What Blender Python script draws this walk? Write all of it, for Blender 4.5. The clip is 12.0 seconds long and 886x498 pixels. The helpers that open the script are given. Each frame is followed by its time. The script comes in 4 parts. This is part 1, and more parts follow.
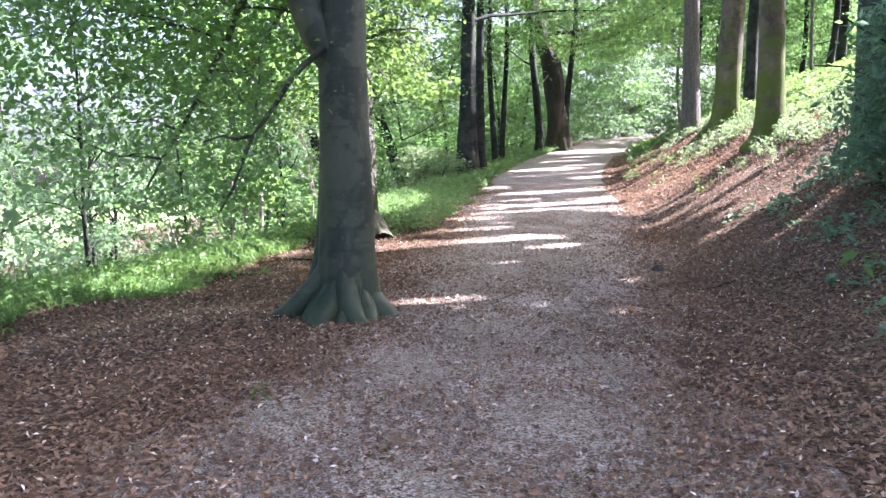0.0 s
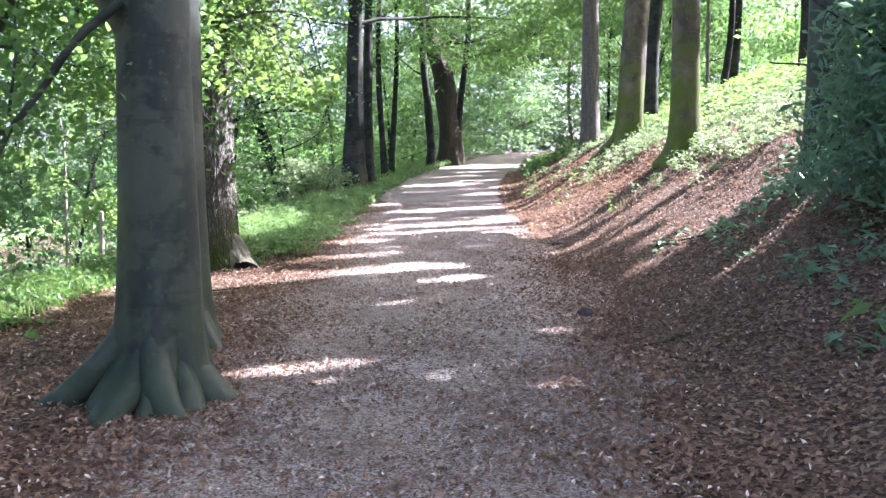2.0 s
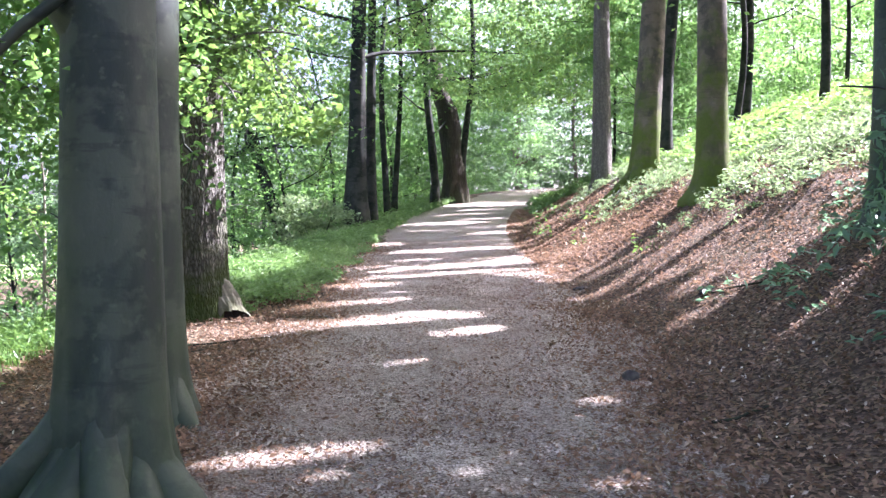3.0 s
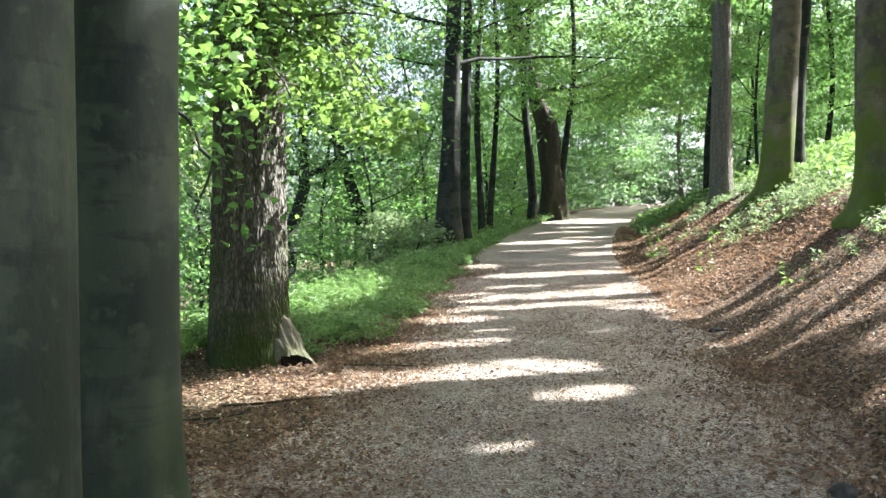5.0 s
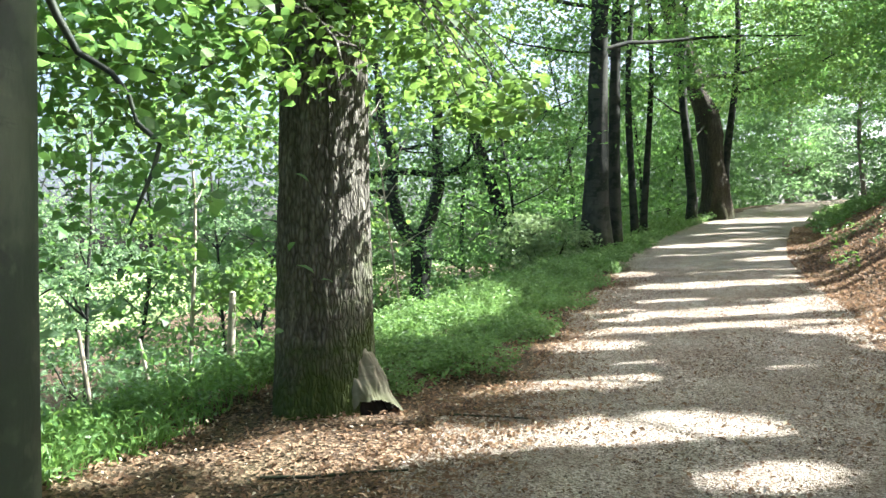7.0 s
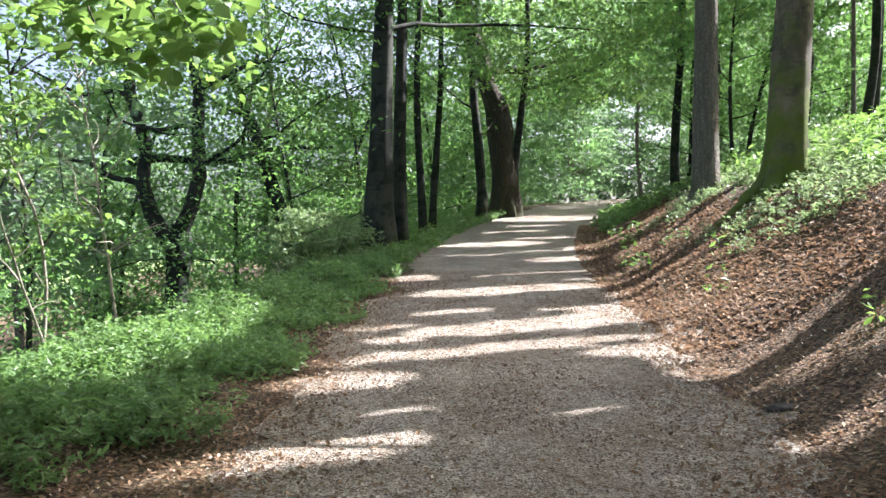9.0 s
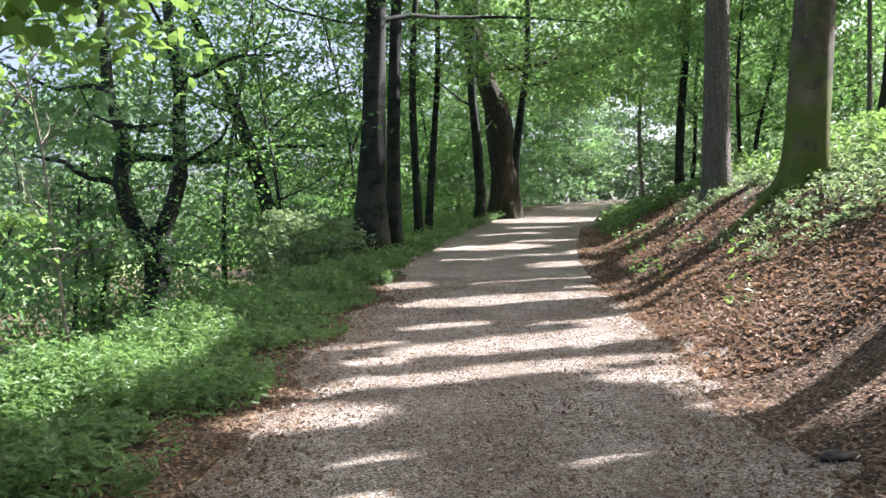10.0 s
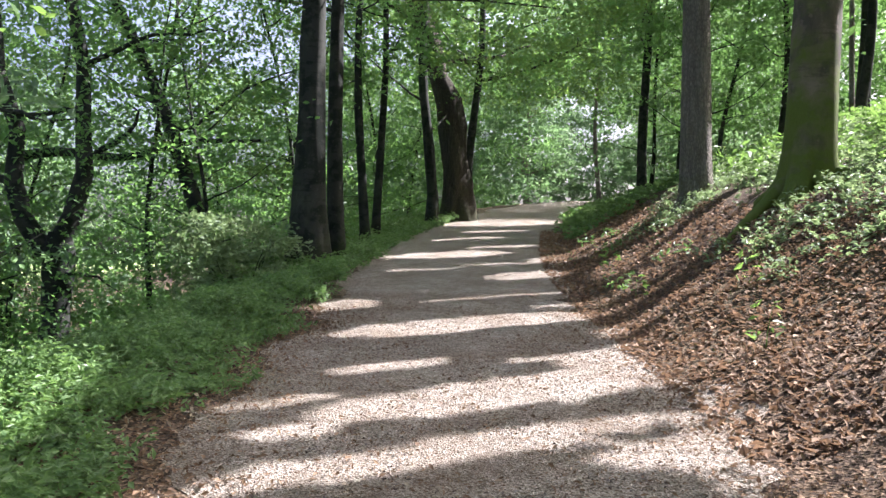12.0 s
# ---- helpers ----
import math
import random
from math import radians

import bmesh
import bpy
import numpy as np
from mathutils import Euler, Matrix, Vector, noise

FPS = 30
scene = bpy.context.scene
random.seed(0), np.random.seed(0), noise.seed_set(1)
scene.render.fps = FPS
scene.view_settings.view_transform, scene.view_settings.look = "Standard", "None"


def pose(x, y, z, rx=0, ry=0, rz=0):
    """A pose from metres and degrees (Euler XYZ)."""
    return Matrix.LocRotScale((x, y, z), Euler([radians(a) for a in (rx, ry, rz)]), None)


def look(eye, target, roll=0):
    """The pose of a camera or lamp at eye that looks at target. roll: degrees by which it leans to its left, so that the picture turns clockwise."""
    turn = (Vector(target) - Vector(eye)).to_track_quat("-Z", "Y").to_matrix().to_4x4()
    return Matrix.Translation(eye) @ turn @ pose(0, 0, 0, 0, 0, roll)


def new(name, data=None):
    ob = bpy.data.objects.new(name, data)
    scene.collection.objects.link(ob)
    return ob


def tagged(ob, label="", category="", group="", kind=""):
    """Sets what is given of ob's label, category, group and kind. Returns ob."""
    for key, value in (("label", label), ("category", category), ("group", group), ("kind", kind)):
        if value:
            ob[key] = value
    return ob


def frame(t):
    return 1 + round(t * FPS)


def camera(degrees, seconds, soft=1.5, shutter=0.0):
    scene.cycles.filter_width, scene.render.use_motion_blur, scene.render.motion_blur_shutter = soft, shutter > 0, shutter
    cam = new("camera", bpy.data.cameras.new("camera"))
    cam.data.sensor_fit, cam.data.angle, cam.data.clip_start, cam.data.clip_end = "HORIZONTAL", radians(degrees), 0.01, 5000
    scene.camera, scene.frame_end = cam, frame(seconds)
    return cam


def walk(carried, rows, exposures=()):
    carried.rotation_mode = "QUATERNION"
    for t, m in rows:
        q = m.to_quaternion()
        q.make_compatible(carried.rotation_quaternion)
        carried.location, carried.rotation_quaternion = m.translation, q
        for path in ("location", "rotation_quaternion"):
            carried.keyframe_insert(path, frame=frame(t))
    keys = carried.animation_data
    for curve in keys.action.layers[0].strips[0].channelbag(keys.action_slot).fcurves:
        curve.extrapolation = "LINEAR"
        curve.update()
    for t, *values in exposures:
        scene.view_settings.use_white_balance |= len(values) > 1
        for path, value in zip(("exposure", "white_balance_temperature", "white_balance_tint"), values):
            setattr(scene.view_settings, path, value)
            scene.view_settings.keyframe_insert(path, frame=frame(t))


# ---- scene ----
cam = camera(55.2, 12.0)

PATH = [
    (0, (0.255, -0.53, 1.134), (-0.038, 1.445, 1.007), -0.58),
    (0.5, (0.14, 0.072, 1.163), (0.019, 2.066, 1.057), -0.26),
    (1, (0.153, 0.689, 1.191), (0.112, 2.686, 1.092), -0.25),
    (1.5, (0.056, 1.273, 1.179), (0.019, 3.27, 1.081), -0.35),
    (2, (0.113, 1.816, 1.219), (0.076, 3.813, 1.124), -0.25),
    (2.5, (0.081, 2.401, 1.276), (0.041, 4.4, 1.231), -0.15),
    (2.7, (0.019, 2.644, 1.269), (-0.019, 4.643, 1.242), -0.15),
    (4.3, (-0.184, 4.342, 1.394), (-0.249, 6.341, 1.422), 0.41),
    (4.5, (-0.192, 4.536, 1.388), (-0.283, 6.534, 1.415), 0.38),
    (5, (-0.239, 5.038, 1.455), (-0.499, 7.021, 1.483), 0.46),
    (5.5, (-0.319, 5.535, 1.458), (-0.863, 7.459, 1.491), 0.4),
    (6, (-0.224, 6.03, 1.481), (-0.854, 7.928, 1.511), 0.2),
    (6.5, (-0.223, 6.538, 1.544), (-0.86, 8.434, 1.575), 0.19),
    (7, (-0.275, 7.042, 1.589), (-0.888, 8.945, 1.618), 0.22),
    (7.5, (-0.267, 7.591, 1.599), (-0.658, 9.552, 1.626), 0.09),
    (7.7, (-0.271, 7.805, 1.626), (-0.577, 9.781, 1.654), 0.1),
    (9.3, (-0.245, 9.793, 1.784), (-0.392, 11.787, 1.803), 0.3),
    (9.5, (-0.265, 10.014, 1.832), (-0.413, 12.009, 1.853), 0.3),
    (10, (-0.227, 10.544, 1.808), (-0.375, 12.538, 1.828), 0.3),
    (10.5, (-0.286, 11.131, 1.861), (-0.431, 13.125, 1.881), 0.41),
    (11, (-0.326, 11.647, 1.937), (-0.463, 13.642, 1.957), 0.32),
    (11.5, (-0.263, 12.216, 1.992), (-0.334, 14.215, 2.012), 0.2),
    (12, (-0.327, 12.778, 2.002), (-0.359, 14.778, 2.023), 0.36),
]
EXPOSURES = ((0, 3.24, 5650, 34), (2.7, 3.2, 5550, 36), (4.3, 2.86, 6000, 17), (7.7, 2.74, 6050, 9), (9.3, 2.4, 5950, 19), (12, 2.2, 5950, 22))
walk(cam, [(t, look(e, g, r)) for t, e, g, r in PATH], EXPOSURES)

# ---- world and sun ----
SUN_AZ = (0.88, 0.475)
SUN_EL = 45.0
world = bpy.data.worlds.new("world")
scene.world = world
world.use_nodes = True
wn = world.node_tree
sky = wn.nodes.new("ShaderNodeTexSky")
sky.sky_type = "NISHITA"
sky.sun_disc = False
sky.sun_elevation = radians(SUN_EL)
sky.sun_rotation = math.atan2(SUN_AZ[0], SUN_AZ[1])
sky.dust_density = 8.0
sky.air_density = 0.7
bg = wn.nodes["Background"]
bg.inputs["Strength"].default_value = 0.105
wn.links.new(sky.outputs["Color"], bg.inputs["Color"])
sun_dir = Vector((SUN_AZ[0] * math.cos(radians(SUN_EL)), SUN_AZ[1] * math.cos(radians(SUN_EL)), math.sin(radians(SUN_EL)))).normalized()
sun_data = bpy.data.lights.new("sun", "SUN")
sun_data.energy = 5.0
sun_data.angle = radians(0.4)
sun_data.color = (1.0, 0.965, 0.91)
sun = new("sun", sun_data)
sun.matrix_world = look(sun_dir * 80, (0, 0, 0))


# ---- materials ----
def mat(name, rough=0.8):
    m = bpy.data.materials.new(name)
    m.use_nodes = True
    n = m.node_tree
    b = n.nodes["Principled BSDF"]
    b.inputs["Roughness"].default_value = rough
    b.inputs["Specular IOR Level"].default_value = 0.15 if rough > 0.7 else 0.3
    return m, n, b


def node(n, kind, **vals):
    nd = n.nodes.new("ShaderNode" + kind)
    for k, v in vals.items():
        nd.inputs[k].default_value = v
    return nd


def ramp(n, fac, stops):
    r = n.nodes.new("ShaderNodeValToRGB")
    e = r.color_ramp.elements
    while len(e) < len(stops):
        e.new(0.5)
    for el, (p, c) in zip(e, stops):
        el.position = p
        el.color = (*c, 1)
    n.links.new(fac, r.inputs["Fac"])
    return r.outputs["Color"]


def noise_tex(n, scale, detail=5.0, rough=0.6, coord="Object", stretch=None):
    tc = n.nodes.new("ShaderNodeTexCoord")
    out = tc.outputs[coord]
    if stretch:
        mp = n.nodes.new("ShaderNodeMapping")
        mp.inputs["Scale"].default_value = stretch
        n.links.new(out, mp.inputs["Vector"])
        out = mp.outputs["Vector"]
    t = node(n, "TexNoise", Scale=scale, Detail=detail, Roughness=rough)
    n.links.new(out, t.inputs["Vector"])
    return t.outputs["Fac"]


def mixc(n, fac, a, b, mode="MIX"):
    m = n.nodes.new("ShaderNodeMix")
    m.data_type, m.blend_type = "RGBA", mode
    for sock, v in ((m.inputs[0], fac), (m.inputs[6], a), (m.inputs[7], b)):
        if isinstance(v, (int, float)):
            sock.default_value = v
        elif isinstance(v, tuple):
            sock.default_value = (*v, 1)
        else:
            n.links.new(v, sock)
    return m.outputs[2]


def bump(n, b, height, strength=0.5, dist=0.02):
    bp = node(n, "Bump", Strength=strength, Distance=dist)
    n.links.new(height, bp.inputs["Height"])
    n.links.new(bp.outputs["Normal"], b.inputs["Normal"])


def maths(n, op, a, b=0.0):
    m = n.nodes.new("ShaderNodeMath")
    m.operation = op
    for s, v in zip(m.inputs, (a, b)):
        if isinstance(v, (int, float)):
            s.default_value = v
        else:
            n.links.new(v, s)
    return m.outputs[0]


def bark_material(name, dark, mid, light, moss, ridged, gloss=0.85):
    m, n, b = mat(name, gloss)
    streak = noise_tex(n, 3.0, 8, 0.65, stretch=(1.3, 1.3, 0.45) if not ridged else (6, 6, 0.7))
    blotch = noise_tex(n, 1.7, 4, 0.6)
    fine = noise_tex(n, 40.0, 6, 0.7, stretch=(1, 1, 0.6))
    col = ramp(n, streak, [(0.3, dark), (0.5, mid), (0.68, light)])
    col = mixc(n, maths(n, "MULTIPLY", blotch, 0.6), col, mid)
    plates = None
    if not ridged:
        patch = ramp(n, noise_tex(n, 1.1, 6, 0.6, stretch=(1.6, 1.6, 0.8)), [(0.42, (0, 0, 0)), (0.5, (1, 1, 1))])
        col = mixc(n, maths(n, "MULTIPLY", patch, 0.55), col, dark)
        marks = ramp(n, noise_tex(n, 2.6, 7, 0.55, stretch=(1, 1, 1.3)), [(0.47, (0, 0, 0)), (0.53, (1, 1, 1))])
        col = mixc(n, maths(n, "MULTIPLY", marks, 0.55), col, mixc(n, 0.5, mid, light))
        rings = ramp(n, noise_tex(n, 2.0, 5, 0.7, stretch=(1, 1, 9)), [(0.36, (1, 1, 1)), (0.42, (0, 0, 0))])
        col = mixc(n, maths(n, "MULTIPLY", rings, 0.4), col, dark)
    if ridged:
        tcv = n.nodes.new("ShaderNodeTexCoord")
        mpv = n.nodes.new("ShaderNodeMapping")
        mpv.inputs["Scale"].default_value = (32, 32, 9.5)
        n.links.new(tcv.outputs["Object"], mpv.inputs["Vector"])
        warp = mixc(n, 0.25, mpv.outputs["Vector"], noise_tex(n, 6.0, 3, 0.6), "ADD")
        vv = n.nodes.new("ShaderNodeTexVoronoi")
        vv.feature = "DISTANCE_TO_EDGE"
        vv.inputs["Scale"].default_value = 1.0
        n.links.new(warp, vv.inputs["Vector"])
        plates = ramp(n, vv.outputs["Distance"], [(0.0, (0, 0, 0)), (0.35, (1, 1, 1))])
        col = mixc(n, plates, mixc(n, 0.5, col, dark), mixc(n, 0.3, col, light))
    spots = ramp(n, noise_tex(n, 14.0, 3, 0.5), [(0.62, (0, 0, 0)), (0.7, (1, 1, 1))])
    col = mixc(n, maths(n, "MULTIPLY", spots, 0.35), col, light)
    tc = n.nodes.new("ShaderNodeTexCoord")
    sx = n.nodes.new("ShaderNodeSeparateXYZ")
    n.links.new(tc.outputs["Object"], sx.inputs[0])
    low = maths(n, "SUBTRACT", 1.0, maths(n, "MULTIPLY", sx.outputs[2], moss[3]))
    green = maths(n, "ADD", low, maths(n, "MULTIPLY", maths(n, "SUBTRACT", blotch, 0.5), 2.2))
    green = ramp(n, green, [(0.35, (0, 0, 0)), (0.8, (1, 1, 1))])
    col = mixc(n, maths(n, "MULTIPLY", green, moss[4]), col, mixc(n, fine, tuple(c * 0.55 for c in moss[:3]), tuple(moss[:3])))
    n.links.new(col, b.inputs["Base Color"])
    relief = maths(n, "ADD", maths(n, "MULTIPLY", streak, 0.8 if ridged else 0.5), maths(n, "MULTIPLY", fine, 0.35))
    if ridged:
        relief = maths(n, "ADD", relief, plates)
    bump(n, b, relief, 0.7 if ridged else 0.6, 0.03 if ridged else 0.015)
    return m


BEECH = bark_material("beech_bark", (0.007, 0.013, 0.008), (0.026, 0.040, 0.024), (0.092, 0.106, 0.066), (0.026, 0.05, 0.015, 0.5, 0.55), False, 0.6)
MOSSY = bark_material("mossy_bark", (0.04, 0.037, 0.026), (0.10, 0.088, 0.062), (0.21, 0.17, 0.12), (0.10, 0.14, 0.02, 0.25, 0.9), False)
OAK = bark_material("oak_bark", (0.024, 0.022, 0.017), (0.085, 0.08, 0.062), (0.26, 0.25, 0.205), (0.055, 0.08, 0.016, 0.55, 0.9), True)
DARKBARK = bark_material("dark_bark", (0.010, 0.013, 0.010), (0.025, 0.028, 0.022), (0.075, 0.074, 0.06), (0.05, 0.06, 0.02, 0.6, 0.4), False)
GREYBARK = bark_material("grey_bark", (0.06, 0.055, 0.045), (0.15, 0.135, 0.11), (0.27, 0.25, 0.21), (0.08, 0.10, 0.02, 0.7, 0.5), True)
GNARLED = bark_material("gnarled_bark", (0.022, 0.020, 0.014), (0.055, 0.047, 0.034), (0.12, 0.105, 0.078), (0.06, 0.07, 0.02, 0.5, 0.4), True)
PALE = bark_material("pale_wood", (0.09, 0.08, 0.055), (0.22, 0.20, 0.15), (0.44, 0.41, 0.34), (0.07, 0.09, 0.025, 1.6, 0.6), False)


def leaf_material(name, dark, light, glow, trans=0.5, rough=0.45, pale=None):
    m, n, b = mat(name, rough)
    geo = n.nodes.new("ShaderNodeNewGeometry")
    big = noise_tex(n, 0.35, 3, 0.5)
    f = maths(n, "ADD", maths(n, "MULTIPLY", geo.outputs["Random Per Island"], 0.7), maths(n, "MULTIPLY", maths(n, "SUBTRACT", big, 0.35), 0.9))
    col = ramp(n, f, [(0.05, dark), (0.85, light)] + ([(0.93, pale)] if pale else []))
    n.links.new(col, b.inputs["Base Color"])
    tr = n.nodes.new("ShaderNodeBsdfTranslucent")
    n.links.new(mixc(n, 0.75, col, glow), tr.inputs["Color"])
    mx = n.nodes.new("ShaderNodeMixShader")
    mx.inputs[0].default_value = trans
    n.links.new(b.outputs[0], mx.inputs[1])
    n.links.new(tr.outputs[0], mx.inputs[2])
    n.links.new(mx.outputs[0], n.nodes["Material Output"].inputs["Surface"])
    return m


LEAF = leaf_material("beech_leaf", (0.034, 0.088, 0.030), (0.10, 0.195, 0.066), (0.20, 0.38, 0.085), 0.55)
LEAF_YOUNG = leaf_material("young_leaf", (0.045, 0.10, 0.028), (0.112, 0.19, 0.05), (0.205, 0.34, 0.065), 0.5)
LEAF_DARK = leaf_material("shrub_leaf", (0.05, 0.11, 0.065), (0.15, 0.26, 0.15), (0.18, 0.34, 0.16), 0.45, 0.35)
# far leaves: distance haze is put into their paler, greyer colours
LEAF_FAR = leaf_material("far_leaf_hazed", (0.065, 0.12, 0.062), (0.145, 0.22, 0.12), (0.22, 0.36, 0.14), 0.55)
LEAF_HAZE = leaf_material("far_leaf_haze_pale", (0.065, 0.125, 0.06), (0.14, 0.235, 0.115), (0.22, 0.36, 0.14))
HERB = leaf_material("herb_leaf", (0.042, 0.098, 0.032), (0.15, 0.25, 0.085), (0.22, 0.37, 0.09), 0.4)
BRAMBLE = leaf_material("bramble_leaf", (0.07, 0.12, 0.055), (0.25, 0.33, 0.165), (0.30, 0.42, 0.16), 0.35)
GRASS = leaf_material("grass_blade", (0.05, 0.12, 0.032), (0.14, 0.25, 0.07), (0.25, 0.42, 0.085), 0.4)
LITTER = leaf_material("fallen_leaf", (0.045, 0.029, 0.018), (0.30, 0.20, 0.122), (0.32, 0.2, 0.115), 0.25, 0.75, (0.50, 0.43, 0.31))

# gravel path
PATHMAT, n, b = mat("gravel_path", 0.9)
vor = node(n, "TexVoronoi", Scale=85.0)
tcp = n.nodes.new("ShaderNodeTexCoord")
n.links.new(tcp.outputs["Object"], vor.inputs["Vector"])
sep = n.nodes.new("ShaderNodeSeparateColor")
n.links.new(vor.outputs["Color"], sep.inputs[0])
stone_col = ramp(n, sep.outputs[0], [(0.0, (0.11, 0.088, 0.066)), (0.4, (0.42, 0.37, 0.295)), (0.75, (0.64, 0.58, 0.48)), (1.0, (0.84, 0.79, 0.68))])
dirt = ramp(n, noise_tex(n, 1.1, 6, 0.65), [(0.35, (0, 0, 0)), (0.7, (1, 1, 1))])
col = mixc(n, maths(n, "MULTIPLY", dirt, 0.7), stone_col, (0.22, 0.165, 0.11))
grain = ramp(n, noise_tex(n, 9.0, 8, 0.75), [(0.36, (0.6, 0.57, 0.54)), (0.56, (1, 1, 1))])
col = mixc(n, 0.75, col, grain, "MULTIPLY")
speck = ramp(n, noise_tex(n, 42.0, 5, 0.7), [(0.58, (0, 0, 0)), (0.66, (1, 1, 1))])
col = mixc(n, maths(n, "MULTIPLY", speck, 0.75), col, (0.06, 0.045, 0.03))
n.links.new(col, b.inputs["Base Color"])
bump(n, b, maths(n, "ADD", vor.outputs["Distance"], maths(n, "MULTIPLY", noise_tex(n, 11.0, 8, 0.75), 3.0)), 1.0, 0.04)

# forest soil with rotting leaves
SOIL, n, b = mat("forest_soil", 0.95)
vor = node(n, "TexVoronoi", Scale=38.0)
tcp = n.nodes.new("ShaderNodeTexCoord")
n.links.new(tcp.outputs["Object"], vor.inputs["Vector"])
sep = n.nodes.new("ShaderNodeSeparateColor")
n.links.new(vor.outputs["Color"], sep.inputs[0])
col = ramp(n, sep.outputs[1], [(0.0, (0.03, 0.021, 0.013)), (0.5, (0.075, 0.052, 0.033)), (1.0, (0.19, 0.135, 0.085))])
green = ramp(n, noise_tex(n, 0.25, 4, 0.6), [(0.5, (0, 0, 0)), (0.7, (1, 1, 1))])
col = mixc(n, maths(n, "MULTIPLY", green, 0.35), col, (0.05, 0.07, 0.02))
n.links.new(col, b.inputs["Base Color"])
bump(n, b, maths(n, "ADD", vor.outputs["Distance"], noise_tex(n, 14.0, 6, 0.7)), 0.9, 0.02)

STONE, n, b = mat("dark_stone", 0.8)
n.links.new(ramp(n, noise_tex(n, 12, 5), [(0.3, (0.02, 0.018, 0.015)), (0.7, (0.09, 0.08, 0.07))]), b.inputs["Base Color"])
bump(n, b, noise_tex(n, 20, 5), 0.5, 0.02)


# shade of the hollow under the root stub, painted as near-black wood
HOLLOW, n, b = mat("hollow_shade", 0.95)
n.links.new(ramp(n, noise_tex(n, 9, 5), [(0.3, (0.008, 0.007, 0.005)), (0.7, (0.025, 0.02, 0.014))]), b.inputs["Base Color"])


# ---- the lie of the land ----
PROFILE_Y = (-60, -20, -0.5, 5, 8, 12, 16, 20, 25, 30, 38, 46, 60, 85, 130, 400)
PROFILE_Z = (-3.0, -1.5, -0.38, -0.07, 0.05, 0.32, 0.6, 0.92, 1.33, 1.8, 2.65, 3.45, 4.9, 6.9, 9.5, 14)


# how far from the path's centre line the slope on its left begins to fall
BROW_Y = (-20, 6, 8, 11, 14, 17, 20, 25, 35, 60)
BROW_D = (7.5, 6.0, 5.5, 4.8, 4.0, 3.7, 3.4, 2.9, 2.7, 3.2)


def smooth(a, b, v):
    q = np.clip((v - a) / (b - a), 0, 1)
    return q * q * (3 - 2 * q)


def centre(y):
    """Centre line of the path: straight, then bending to the right past the rise."""
    y = np.asarray(y, float)
    return -0.45 + 0.25 * np.sin(y / 9.0) + 0.25 * smooth(24, 38, y) + 0.0125 * np.clip(y - 26, 0, None) ** 1.7


def half_width(y):
    y = np.asarray(y, float)
    return 1.85 + 0.12 * np.sin(y * 0.7) - 0.25 * (1 - smooth(6, 12, y)) + 0.42 * smooth(22, 36, y)


def height(x, y):
    x, y = np.asarray(x, float), np.asarray(y, float)
    base = np.interp(y, PROFILE_Y, PROFILE_Z)
    base = (base + np.interp(y - 2, PROFILE_Y, PROFILE_Z) + np.interp(y + 2, PROFILE_Y, PROFILE_Z)) / 3
    d = x - centre(y)
    r = np.clip(d - 1.8 - 0.5 * smooth(24, 36, y), 0, None)
    steep = smooth(4, 11, y)
    bank = np.where(r < 3, 0.46 * r * r / (r + 0.3) + 0.04 * r * r, 0)
    bank = np.where(r >= 3, 1.615 + 0.38 * (r - 3) / (1 + 0.006 * np.clip(r - 3, 0, None)), bank)
    bank = bank * (0.35 + 0.65 * steep) * (1 - 0.6 * smooth(33, 52, y))
    l = np.clip(-d - np.interp(y, BROW_Y, BROW_D), 0, None)
    fall = -0.62 * (np.sqrt(l * l + 0.8) - 0.894)
    fall = np.maximum(fall, -5.5 - 0.04 * l)
    rough = 0.05 * np.sin(x * 1.7 + 0.6 * y) * np.cos(y * 1.3 - x * 0.4) + 0.03 * np.sin(3.1 * x - 2.2 * y)
    rough = rough * np.clip(np.abs(d) - 1.6, 0.1, 1)
    return base + bank + fall + rough


def zat(x, y):
    return float(height(x, y))


def mesh_object(name, verts, faces, material, parent=None, smooth_faces=True):
    me = bpy.data.meshes.new(name)
    verts = np.asarray(verts, np.float32).reshape(-1, 3)
    faces = np.asarray(faces, np.int32)
    k = faces.shape[1]
    me.vertices.add(len(verts))
    me.vertices.foreach_set("co", verts.ravel())
    me.loops.add(faces.size)
    me.loops.foreach_set("vertex_index", faces.ravel())
    me.polygons.add(len(faces))
    me.polygons.foreach_set("loop_start", np.arange(0, faces.size, k, dtype=np.int32))
    me.polygons.foreach_set("use_smooth", np.full(len(faces), smooth_faces))
    me.update(calc_edges=True)
    me.materials.append(material)
    ob = new(name, me)
    ob.parent = parent
    return ob


def grid(xs, ys, zf):
    gx, gy = np.meshgrid(xs, ys)
    v = np.stack([gx, gy, zf(gx, gy)], -1).reshape(-1, 3)
    w = len(xs)
    i = (np.arange(len(ys) - 1)[:, None] * w + np.arange(w - 1)[None]).ravel()
    return v, np.stack([i, i + 1, i + w + 1, i + w], 1)


def steps(*runs):
    out = []
    for a, b_, s in runs:
        out.append(np.arange(a, b_, s))
    return np.concatenate(out)


